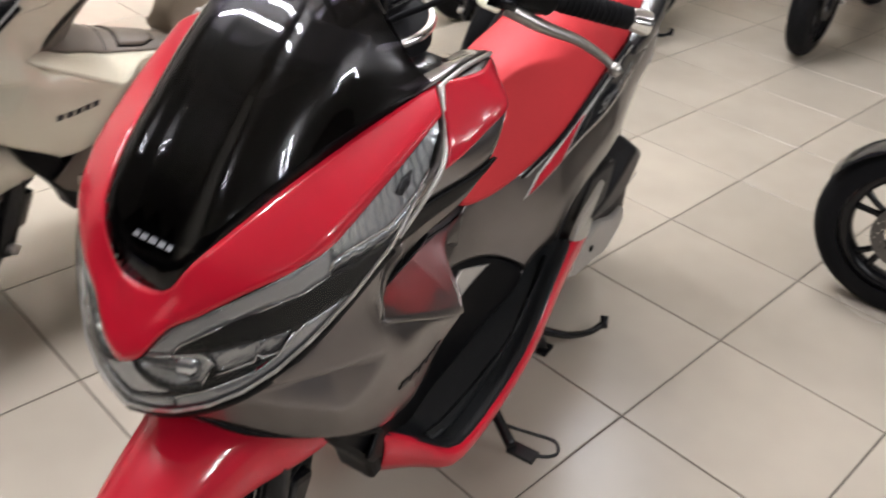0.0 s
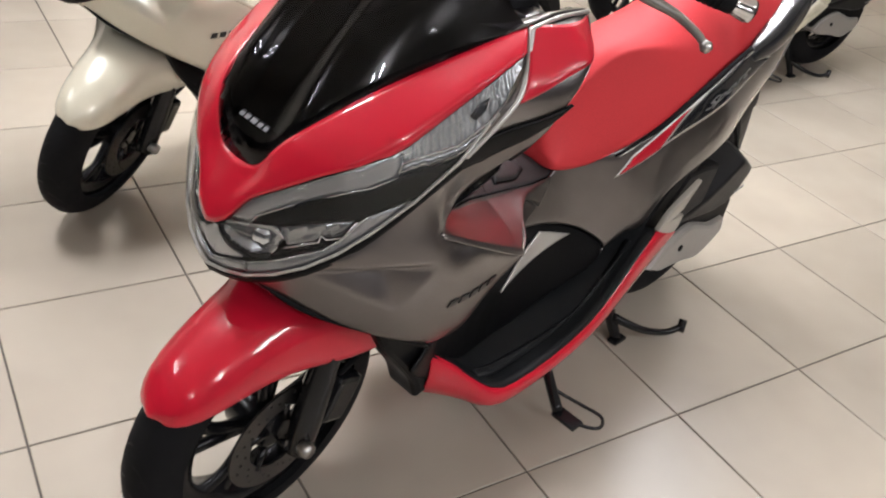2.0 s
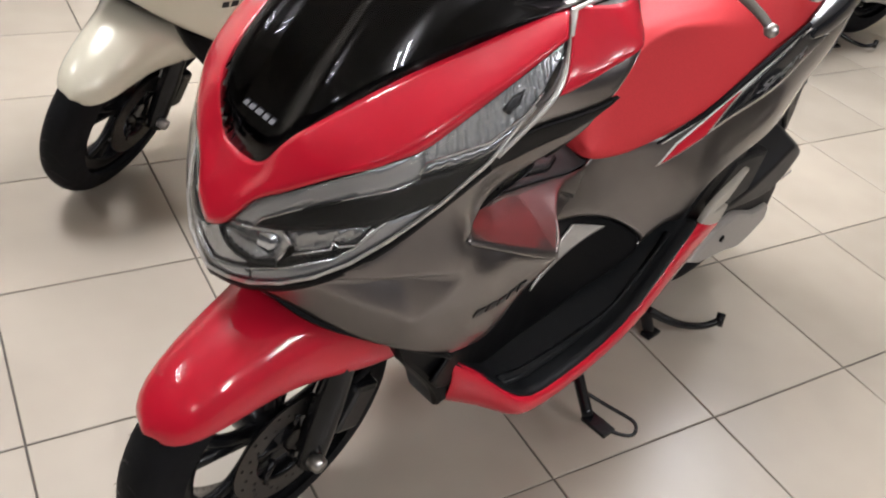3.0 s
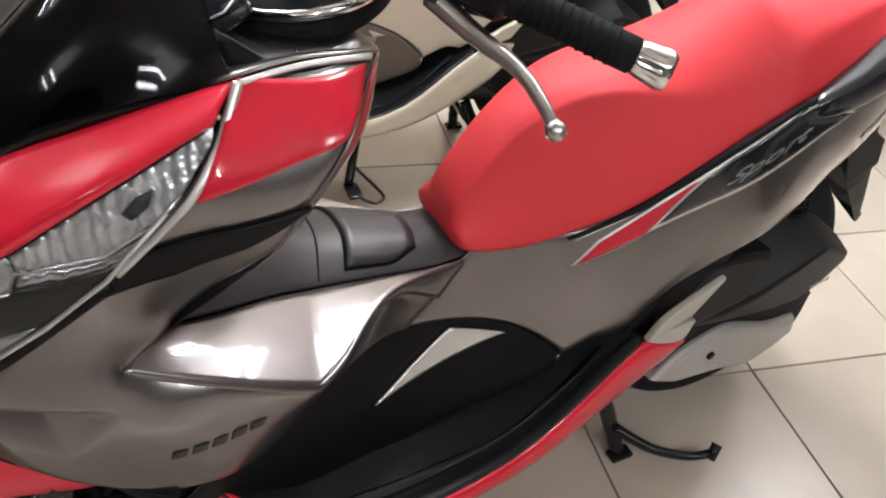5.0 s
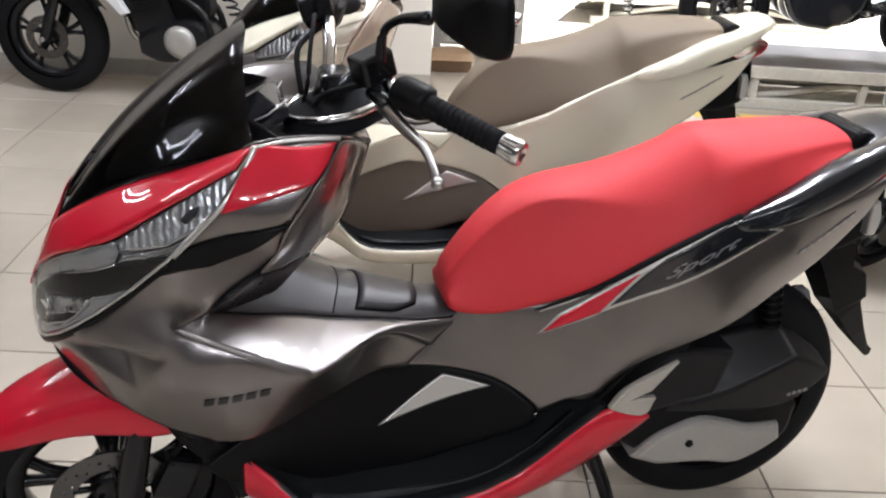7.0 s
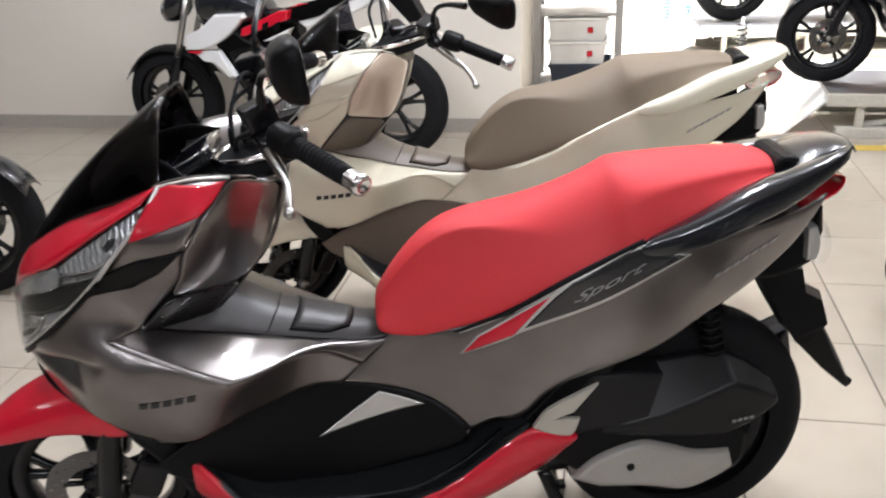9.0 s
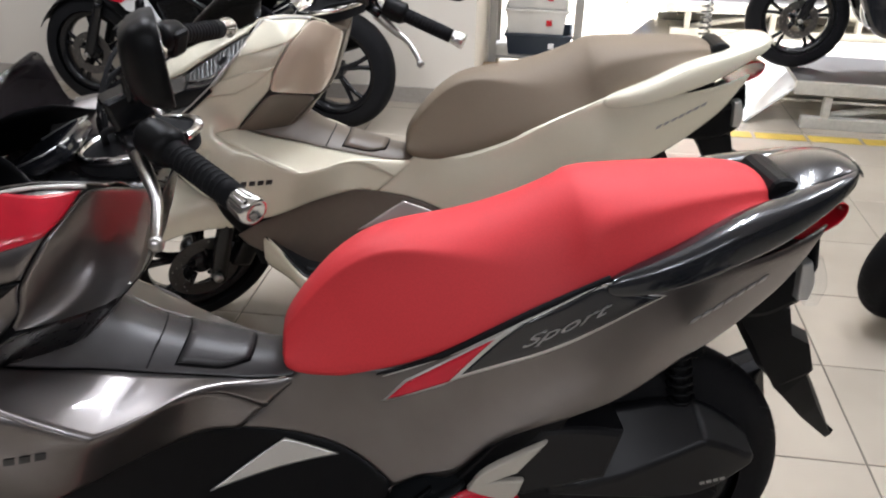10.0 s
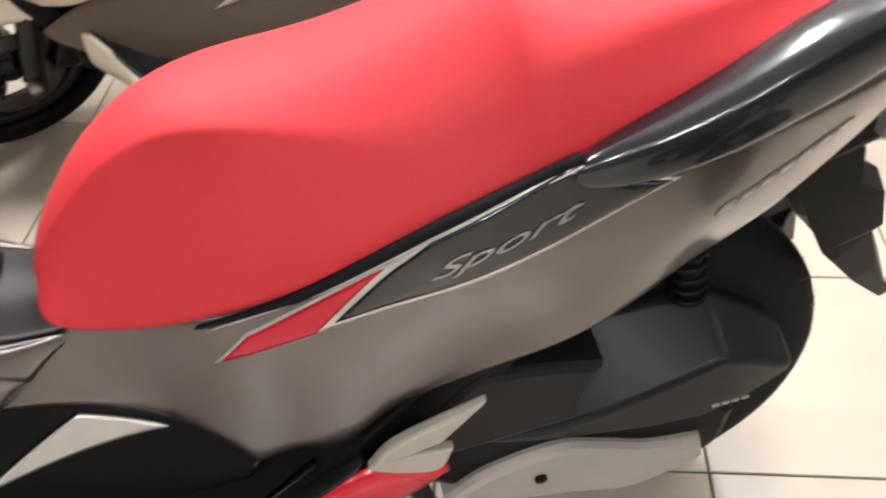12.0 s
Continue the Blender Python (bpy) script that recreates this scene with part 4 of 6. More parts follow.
    # rear side covers
    side = [[(0.553, 0.488)], [(0.660, 0.594)], (0.72, 0.607), (0.80, 0.618), (0.86, 0.642), (0.92, 0.672), (1.04, 0.741), [(1.160, 0.800)], (1.20, 0.796), (1.256, 0.798), (1.332, 0.808), (1.44, 0.824), [(1.548, 0.846)], [(1.541, 0.834)],
            (1.505, 0.787), (1.47, 0.745), (1.42, 0.705), (1.333, 0.645), (1.219, 0.578), (1.10, 0.528), (0.99, 0.483), (0.93, 0.425), [(0.905, 0.410)], (0.86, 0.41), [(0.722, 0.322)], (0.775, 0.342), (0.812, 0.372), (0.80, 0.402), (0.74, 0.442), (0.65, 0.470)]
    both("side_cover", side, rear_half, c["body"], s)
    if c["sport"]:
        both("badge_border", [[(0.796, 0.558)], [(0.835, 0.604)], [(0.984, 0.698)], [(1.022, 0.728)], [(1.142, 0.794)], [(1.180, 0.781)], [(1.248, 0.774)], (1.142, 0.714), (1.04, 0.662), [(0.918, 0.612)], [(0.898, 0.600)]], rear_half, c["border"], s, off=0.002, thick=0.003, roll=0.001)
        both("cover_flash", [[(0.806, 0.566)], [(0.838, 0.602)], [(0.979, 0.692)], [(0.908, 0.610)]], rear_half, c["flash"], s, off=0.0045, thick=0.003, roll=0.001)
        both("cover_badge_panel", [[(0.928, 0.624)], [(0.990, 0.694)], [(1.024, 0.726)], [(1.141, 0.792)], [(1.178, 0.778)], [(1.240, 0.773)], (1.142, 0.721), (1.04, 0.671)], rear_half, c["badge"], s, off=0.0045, thick=0.003, roll=0.001)
    for y in (-1, 1):
        # thin tube in place of the light reflected along the seat's lower edge
        tube("chrome_trim", [(0.80, y * 0.143, 0.606), (0.92, y * 0.167, 0.664), (1.04, y * 0.182, 0.736), (1.158, y * 0.188, 0.797)], 0.0014, c["seat_glint"], s, n=8)
        if c["sport"]:
            tube("seat_gap", [(0.79, y * 0.139, 0.608), (0.86, y * 0.152, 0.636), (0.92, y * 0.163, 0.668), (1.04, y * 0.176, 0.741), (1.158, y * 0.182, 0.803)], [0.002, 0.005, 0.0065, 0.0065, 0.005], RUBBER, s, n=8)
        print_on("maker_lettering", s, front_half, 0.238, 0.567, 0.112, 0.013, c["word"], y, 0.0008, 0.08, 5, 0.3)
        print_on("model_lettering", s, rear_half, 1.362, 0.752, 0.150, 0.0065, DIMSILVER, y, 0.0012, 0.42, 7, 1.2)
    lettering("maker_lettering", s, 0.085, 0.010, DIMBAR, look((-0.0185, 0, 0.816), (1, 0, -0.75)), 5)
    if c["sport"]:
        curve = bpy.data.curves.new("model_word", "FONT")
        curve.body, curve.size, curve.extrude, curve.shear, curve.align_x, curve.align_y = "Sport", 0.050, 0.0006, 0.6, "CENTER", "CENTER"
        ob = new("sport_lettering", curve)
        bpy.context.view_layer.update()
        me = bpy.data.meshes.new_from_object(ob)
        bpy.data.objects.remove(ob)
        me.materials.clear()
        me.materials.append(DIMSILVER)
        word = new("sport_lettering", me)
        word.parent = s
        for v in me.vertices:
            u, w, lift = v.co.x * 1.30, v.co.y * 0.46, v.co.z
            x, z = 1.082 + u * math.cos(0.46) - w * math.sin(0.30), 0.719 + u * math.sin(0.46) + w * math.cos(0.30)
            v.co = (x, -float(rear_half([[x, z]])[0]) - 0.0056 - lift, z)
    # seat
    seat = thing_part("seat", s)
    rows = []
    for x, zt, zc, zb, wt, wb in ((0.630, 0.640, 0.632, 0.600, 0.040, 0.080), (0.640, 0.672, 0.655, 0.586, 0.050, 0.098), (0.70, 0.758, 0.735, 0.580, 0.058, 0.108), (0.75, 0.800, 0.777, 0.586, 0.066, 0.120),
                                  (0.79, 0.820, 0.800, 0.600, 0.076, 0.132), (0.85, 0.832, 0.812, 0.624, 0.094, 0.146), (0.93, 0.846, 0.808, 0.668, 0.118, 0.160), (1.02, 0.880, 0.798, 0.714, 0.138, 0.166),
                                  (1.07, 0.906, 0.800, 0.735, 0.142, 0.165), (1.094, 0.917, 0.815, 0.749, 0.145, 0.166), (1.112, 0.923, 0.848, 0.758, 0.147, 0.168), (1.134, 0.925, 0.872, 0.767, 0.147, 0.168), (1.20, 0.927, 0.884, 0.806, 0.139, 0.159),
                                  (1.33, 0.931, 0.901, 0.860, 0.118, 0.140), (1.41, 0.929, 0.904, 0.878, 0.101, 0.120), (1.445, 0.917, 0.898, 0.882, 0.080, 0.095), (1.458, 0.895, 0.889, 0.884, 0.06, 0.075)):
        lean = -0.018 * math.exp(-((x - 1.112) / 0.05) ** 2)
        zb, wb = (zb - 0.016 * min(1, max(0, (x - 0.86) / 0.1)), wb + 0.004)
        h = [(0, zt), (wt * 0.55, zt * 0.80 + zc * 0.20), (wt * 0.86, zt * 0.38 + zc * 0.62), (wt * 0.97, zc + 0.006), (wt + 0.002, zc - 0.007), ((wt + wb) / 2 + 0.004, (zc + zb) / 2 + 0.004), (wb + 0.002, zb + 0.022), (wb - 0.004, zb), (wb * 0.5, zb - 0.002)]
        half = [(x - lean * min(1, i / 5), y, z) for i, (y, z) in enumerate(h)]
        rows.append([(xx, -y, z) for xx, y, z in half[::-1]] + half[1:])
    loft("cushion", rows, c["seat"], seat, closed=True, caps=True, subsurf=2, sharp=(4, 12), sharp_rows=(10,))
    slab("seat_base", [[(0.66, 0.59)], (0.80, 0.592), (0.93, 0.660), (1.16, 0.772), (1.40, 0.866), [(1.45, 0.872)], [(1.45, 0.82)], [(1.1, 0.66)], [(0.8, 0.54)], [(0.66, 0.54)]], -0.06, 0.06, BLACK, seat)
    slab("seat_base", [[(0.84, 0.600)], (0.93, 0.660), (1.16, 0.772), (1.40, 0.866), [(1.45, 0.872)], [(1.45, 0.82)], [(1.1, 0.66)], [(0.9, 0.58)]], -0.13, 0.13, BLACK, seat)
    # tail: grab rails, lamp, number plate bracket
    for y in (-1, 1):
        rows = []
        for x, z, w, h, yy in ((1.150, 0.786, 0.006, 0.008, 0.186), (1.170, 0.790, 0.013, 0.018, 0.183), (1.225, 0.800, 0.022, 0.026, 0.178), (1.29, 0.820, 0.029, 0.032, 0.168), (1.36, 0.850, 0.031, 0.037, 0.155), (1.44, 0.872, 0.030, 0.034, 0.137), (1.50, 0.893, 0.026, 0.026, 0.118), (1.55, 0.912, 0.024, 0.018, 0.098), (1.585, 0.922, 0.022, 0.014, 0.072), (1.603, 0.922, 0.012, 0.008, 0.045)):
            rows.append([(x, y * (yy + w * math.copysign(abs(math.cos(a)) ** 0.6, math.cos(a)) - 0.25 * h * math.sin(a)), z + h * math.copysign(abs(math.sin(a)) ** 0.6, math.sin(a))) for a in np.linspace(0, 2 * math.pi, 20, endpoint=False)])
        loft("grab_rail", rows, c["rail"], s, closed=True, caps=True, subsurf=1)
    rows = [[(x, w * t, z + 0.012 * (1 - t * t)) for t in np.linspace(-1, 1, 9)] for x, z, w in ((1.43, 0.872, 0.125), (1.47, 0.900, 0.115), (1.53, 0.926, 0.10), (1.575, 0.934, 0.085), (1.605, 0.926, 0.060), (1.612, 0.912, 0.055))]
    loft("tail_cover", rows, c["rail"], s, thick=0.006, subsurf=1)
    slab("pillion_stop", [[(1.43, 0.86)], (1.445, 0.918), (1.487, 0.918), [(1.505, 0.87)]], -0.088, 0.088, BLACK, s, bevel=0.01)
    rows = [[(x, w * t, z) for t in np.linspace(-1, 1, 9)] for x, z, w in ((1.52, 0.862, 0.085), (1.570, 0.880, 0.080), (1.596, 0.872, 0.070), (1.590, 0.846, 0.074), (1.56, 0.828, 0.085), (1.50, 0.812, 0.09))]
    loft("tail_lamp", rows, REDLENS, s, "red tail lamp lens", closed=False, thick=0.004, subsurf=1)
    rows = [[(x, w * t, z) for t in np.linspace(-1, 1, 7)] for x, z, w in ((1.40, 0.69, 0.12), (1.46, 0.745, 0.10), (1.545, 0.81, 0.085), (1.55, 0.76, 0.085), (1.53, 0.70, 0.08))]
    loft("tail_under_cover", rows, BLACK, s, thick=0.01)
    rows = []
    for f, r, w, z, zr in ((1.435, 1.535, 0.062, 0.660, 0.665), (1.475, 1.550, 0.060, 0.600, 0.608), (1.500, 1.590, 0.056, 0.555, 0.585), (1.540, 1.612, 0.050, 0.490, 0.525), (1.562, 1.603, 0.047, 0.468, 0.512), (1.620, 1.648, 0.028, 0.405, 0.430), (1.692, 1.697, 0.003, 0.338, 0.334)):
        rows.append([(f, -w, z), (r, -w * 0.92, zr), (r + 0.012, 0, zr + 0.004), (r, w * 0.92, zr), (f, w, z), (f + 0.02, 0, z + 0.012)])
    loft("plate_bracket", rows, BLACK, s, closed=True, caps=True, smooth=False)
    slab("plate_lamp_housing", [[(1.395, 0.655)], (1.45, 0.735), [(1.53, 0.760)], (1.558, 0.715), [(1.542, 0.682)], (1.48, 0.655)], -0.075, 0.075, BLACK, s, bevel=0.012)
    for y in (-1, 1):
        slab("rear_signal", [[(1.528, 0.775)], [(1.553, 0.785)], (1.572, 0.735), [(1.562, 0.690)], [(1.540, 0.690)]], y * 0.055, y * 0.105, LENS, s, "clear rear turn signal lens", bevel=0.006)
        slab("signal_back", [[(1.520, 0.770)], [(1.538, 0.775)], (1.550, 0.735), [(1.545, 0.700)], [(1.525, 0.700)]], y * 0.060, y * 0.100, SILVER, s, bevel=0.004)
    # engine, belt case, rear guard and shock absorbers
    box("engine_block", (1.0, 0, 0.33), (0.34, 0.20, 0.26), BLACKMETAL, s, bevel=0.03)
    slab("belt_case", [[(0.955, 0.320)], (1.04, 0.372), [(1.10, 0.42)], (1.22, 0.42), (1.34, 0.40), [(1.42, 0.33)], (1.40, 0.24), (1.27, 0.20), [(1.05, 0.25)]], -0.085, -0.168, BLACK, s, "black plastic belt case cover", bevel=0.014)
    slab("case_front_cover", [[(0.992, 0.432)], [(1.068, 0.512)], (1.14, 0.512), [(1.215, 0.500)], [(1.19, 0.40)], [(1.04, 0.368)]], -0.10, -0.188, CASE, s, bevel=0.010)
    rows = []
    for x, yt, zt, yr, zr, yb, zb in ((1.09, 0.140, 0.440, 0.178, 0.372, 0.172, 0.352), (1.15, 0.115, 0.478, 0.186, 0.378, 0.178, 0.350), (1.22, 0.110, 0.494, 0.188, 0.400, 0.178, 0.342), (1.30, 0.108, 0.504, 0.188, 0.438, 0.176, 0.332),
                                      (1.365, 0.108, 0.502, 0.186, 0.470, 0.174, 0.334), (1.41, 0.112, 0.480, 0.180, 0.450, 0.172, 0.352), (1.452, 0.118, 0.450, 0.174, 0.424, 0.168, 0.382), (1.474, 0.125, 0.432, 0.168, 0.415, 0.164, 0.398)):
        rows.append([(x, -0.06, zt - 0.01), (x, -yt, zt), (x, -(yt * 0.4 + yr * 0.6), zt * 0.4 + zr * 0.6), (x, -yr, zr), (x, -(yr + yb) / 2, (zr + zb) / 2), (x, -yb, zb), (x, -0.06, zb)])
    bm_case = loft("air_filter_case", rows, CASE, s, "black plastic air filter case", closed=True, caps=True)
    k = bm_case.modifiers.new("soft_edges", "BEVEL")
    k.width, k.segments, k.limit_method, k.angle_limit, k.harden_normals = 0.010, 3, "ANGLE", radians(28), True
    slab("crankcase", [[(1.030, 0.250)], (1.085, 0.300), (1.175, 0.332), (1.24, 0.318), (1.30, 0.298), [(1.372, 0.296)], [(1.383, 0.256)], (1.345, 0.228), (1.281, 0.202), (1.2, 0.216), [(1.09, 0.225)]], -0.06, -0.186, CASTALU, s, "bare cast aluminium crankcase", bevel=0.012)
    lathe("drain_bolt", [(0, -0.004), (0.008, -0.004), (0.009, 0.0), (0, 0.001)], (1.156, -0.186, 0.276), (0, 1, 0), BLACK, s, n=12)
    lettering("case_lettering", s, 0.050, 0.006, DIMSILVER, pose(1.392, -0.1835, 0.378, 90, 0, 0) @ pose(0, 0, 0, 0, 0, 12), 4)
    rows = []
    for a in np.linspace(1.35, 3.3, 12):
        rows.append([(1.303 + math.cos(a) * 0.312, 0.075 * t, 0.291 + math.sin(a) * 0.312 - 0.02 * t * t) for t in np.linspace(-1, 1, 7)])
    loft("rear_mudguard", rows, BLACK, s, thick=0.005)
    for y in (-1, 1):
        tube("shock_body", [(1.365, y * 0.105, 0.40), (1.31, y * 0.105, 0.67)], 0.015, BLACK, s)
        pts = [(1.352 - 0.038 * u + 0.022 * math.cos(u * 62), y * 0.105 + 0.022 * math.sin(u * 62), 0.455 + 0.19 * u) for u in np.linspace(0, 1, 90)]
        tube("shock_spring", pts, 0.004, BLACK, s, n=6, smooth_path=False)
    slab("silencer", [[(1.02, 0.20)], (1.2, 0.27), (1.45, 0.38), [(1.60, 0.45)], [(1.62, 0.36)], (1.45, 0.26), (1.2, 0.18), [(1.03, 0.15)]], 0.12, 0.21, BLACKMETAL, s, bevel=0.03)
    slab("frame_core", [[(0.10, 0.55)], [(0.3, 0.58)], [(0.55, 0.48)], [(0.8, 0.5)], [(1.1, 0.62)], [(1.45, 0.78)], [(1.40, 0.70)], [(1.15, 0.50)], [(1.05, 0.30)], [(0.8, 0.20)], [(0.35, 0.22)], [(0.18, 0.38)]], -0.055, 0.055, BLACK, s, bevel=0.02)
    # stands
    st = thing_part("centre_stand", s)
    for y in (-1, 1):
        tube("stand_leg", [(0.985, y * 0.075, 0.20), (1.02, y * 0.11, 0.11), (1.045, y * 0.15, 0.012)], [0.016, 0.016, 0.014], BLACKMETAL, st)
        box("stand_foot", (1.05, y * 0.153, 0.006), (0.05, 0.03, 0.012), BLACKMETAL, st, bevel=0.004)
    tube("stand_bar", [(1.01, -0.10, 0.13), (1.01, 0.10, 0.13)], 0.011, BLACKMETAL, st)
    tube("stand_pedal", [(1.03, -0.135, 0.075), (1.09, -0.19, 0.045), (1.16, -0.225, 0.028), (1.205, -0.245, 0.04)], [0.012, 0.010, 0.009, 0.009], BLACKMETAL, st)
    tube("pedal_tip", [(1.195, -0.25, 0.03), (1.215, -0.24, 0.055)], 0.011, BLACKMETAL, st)
    sd = thing_part("side_stand", s)
    tube("stand_leg", [(0.66, -0.15, 0.215), (0.628, -0.215, 0.165), (0.594, -0.290, 0.114)], [0.014, 0.012, 0.012], BLACKMETAL, sd)
    box("stand_foot", (0.600, -0.312, 0.108), (0.036, 0.062, 0.010), BLACKMETAL, sd, bevel=0.003)
    tube("foot_loop", [(0.600, -0.330, 0.110), (0.622, -0.362, 0.108), (0.645, -0.371, 0.107), (0.668, -0.352, 0.108), (0.656, -0.305, 0.112), (0.637, -0.262, 0.122), (0.618, -0.240, 0.140)], 0.004, BLACKMETAL, sd, n=8)
    # handlebar
    hb = thing_part("handlebar", s)
    for y in (-1, 1):
        tube("bar", [(0.50, y * 0.22, 1.045), (0.478, y * 0.17, 1.072), (0.455, y * 0.11, 1.060), (0.434, y * 0.05, 1.020), (0.428, y * 0.01, 1.012)], 0.012, CHROME, hb)
    box("bar_clamp", (0.43, 0, 1.018), (0.055, 0.09, 0.045), BLACKMETAL, hb, bevel=0.01)
    tube("steering_stem", [(0.43, 0, 1.03), (0.40, 0, 0.94)], 0.028, BLACKMETAL, hb)
    for y in (-1, 1):
        a, b = Vector((0.530, y * 0.264, 1.052)), Vector((0.618, y * 0.352, 1.022))
        d = (b - a).normalized()
        g = tube("grip", [a, a.lerp(b, 0.06), b], [0.020, 0.0175, 0.0175], RUBBER, hb, "ribbed black rubber grip", n=16)
        for i in range(10):
            p = a.lerp(b, 0.14 + 0.075 * i)
            tube("grip_rib", [p, p + d * 0.0035], 0.0184, RUBBER, hb, n=16)
        rows = []
        for r, e, deep in ((0.002, 0.0, 0), (0.0150, 0.0, 0), (0.0165, 0.003, 0), (0.0170, 0.006, 0.10), (0.0195, 0.026, 0.10), (0.0196, 0.029, 0), (0.0175, 0.036, 0), (0.011, 0.037, 0), (0.010, 0.029, 0), (0.002, 0.028, 0)):
            ring = ring_points(b + d * e, d, (0, 0, 1), r, r, 60)
            rows.append([b + d * e + (p - b - d * e) * (1 - deep * (0.5 + 0.5 * math.cos(10 * 2 * math.pi * i / 60)) ** 3) for i, p in enumerate(ring)])
        loft("bar_end", rows, CHROME, hb, "grooved chrome bar end", closed=True, caps=True)
        tube("switch_housing", [a - d * 0.055, a - d * 0.045, a - d * 0.005, a + d * 0.004], [0.02, 0.026, 0.027, 0.02], BLACK, hb, n=16)
        box("switch_block", tuple(a - d * 0.028 + Vector((0.012, 0, -0.008))), (0.036, 0.042, 0.05), BLACK, hb, bevel=0.008, turn=(0, 15, y * -45))
        box("fluid_reservoir", (0.462, y * 0.188, 1.090), (0.058, 0.046, 0.046), BLACKMETAL, hb, bevel=0.006, turn=(0, -18, y * -25))
        tube("lever_pivot", [(0.462, y * 0.20, 1.055), (0.478, y * 0.235, 1.042)], [0.014, 0.010], BLACKMETAL, hb)
        lv = tube("lever", [(0.474, y * 0.222, 1.040), (0.496, y * 0.266, 1.020), (0.516, y * 0.318, 1.006), (0.521, y * 0.358, 0.990), (0.522, y * 0.377, 0.978)], [0.012, 0.010, 0.0075, 0.0065, 0.006], STEEL, hb, "polished aluminium brake lever")
        lathe("lever_tip", [(0.0, -0.010), (0.007, -0.008), (0.0105, 0.0), (0.007, 0.008), (0.0, 0.010)], (0.523, y * 0.379, 0.976), (0.3, y * 0.6, -0.6), STEEL, hb, n=14)
        tube("mirror_stem", [(0.472, y * 0.20, 1.10), (0.474, y * 0.21, 1.145), (0.49, y * 0.25, 1.172), (0.515, y * 0.315, 1.188)], [0.010, 0.007, 0.007, 0.010], BLACKMETAL, hb)
        mr = thing_part("mirror", hb, (0.548, y * 0.395, 1.205))
        rows = []
        for u, k in ((-0.030, 0.28), (-0.026, 0.62), (-0.014, 0.88), (0.0, 0.99), (0.012, 1.0), (0.014, 0.95)):
            rows.append([(u, y * (0.086 * k * math.copysign(abs(math.cos(t)) ** 0.6, math.cos(t)) + 0.008 * math.sin(t)), (0.048 + 0.017 * math.cos(t)) * (0.82 if math.sin(t) < 0 else 1.0) * k * math.copysign(abs(math.sin(t)) ** 0.6, math.sin(t)) - 0.004 * math.cos(t) + 0.004) for t in np.linspace(0, 2 * math.pi, 28, endpoint=False)])
        loft("mirror_shell", rows, BLACK, mr, closed=True, caps=True)
        loft("mirror_glass", [[(0.0145, p[1] * 0.97, p[2] * 0.97) for p in rows[-1]], [(0.0150, p[1] * 0.3, p[2] * 0.3) for p in rows[-1]]], GLASS, mr, closed=True, caps=True)
        mr.rotation_euler = (0, radians(-6), y * radians(-14))
    tube("cable", [(0.47, -0.17, 1.06), (0.41, -0.12, 1.03), (0.39, -0.04, 0.99)], 0.005, RUBBER, hb, n=8)
    tube("cable", [(0.47, 0.17, 1.06), (0.40, 0.12, 1.04), (0.385, 0.05, 0.985)], 0.005, RUBBER, hb, n=8)
    tube("cable", [(0.46, 0.18, 1.07), (0.42, 0.10, 1.10), (0.38, 0.0, 1.04), (0.38, 0.02, 0.98)], 0.004, RUBBER, hb, n=8)
    slim(s, fork + [back_wheel])
    for ob in hb.children:
        mid = sum((v.co.y for v in ob.data.vertices), 0.0) / len(ob.data.vertices) if ob.data else ob.location.y
        ob.matrix_basis = steered(steer - STEER + (STEER * 2 if mid > 0.05 else 0)) @ ob.matrix_basis
    return s


HOME = pose(-1.011, 0.154, 0, 0, 0, 13.5)
red_scheme = dict(dash=DASH, guard=RED, cowl=RED, patch=RED, body=GREY, dark=BLACK, inner=DASH, knee=GREY, tunnel=TUNNEL, well=BLACK, chevron=SILVER, skirt=RED, heel=HEEL, flash=RED, badge=GLOSSBLACK, border=SILVER,
                  seat_glint=SILVER, word=DARKBAR, seat=SEATRED, rail=DARKGREY, sport=1, split=14)
cream_scheme = dict(dash=BROWN, guard=CREAM, cowl=CREAM, patch=CREAM, body=CREAM, dark=CREAM, inner=BROWN, knee=BEIGE, tunnel=BROWN, well=BROWN, chevron=SILVER, skirt=CREAM, heel=CREAM, flash=CREAM, badge=CREAM, border=CREAM,
                    seat_glint=CREAM, word=DARKBAR, seat=SEATBROWN, rail=CREAM, sport=0, split=13)
scooter(HOME, red_scheme, "red and bronze-grey maxi scooter with red seat on stand")
cream = scooter(HOME @ pose(0.287 - 0.003, 1.107 + 0.0, 0, 0, 0, -6.6), cream_scheme, "pearl cream maxi scooter with taupe seat on stand", radians(42))
third = scooter(pose(1.25, 1.68, 0, 0, 0, 1), cream_scheme, "pearl cream maxi scooter parked at the end of the row", radians(34))

# ---- the showroom ----
TILE, GAP = 0.45, 0.004


def flat_box(name, lo, hi, material, parent=None, bevel=0.0, label="", smooth=False):
    c = [(a + b) / 2 for a, b in zip(lo, hi)]
    return box(name, c, [b - a for a, b in zip(lo, hi)], material, parent, label, bevel)


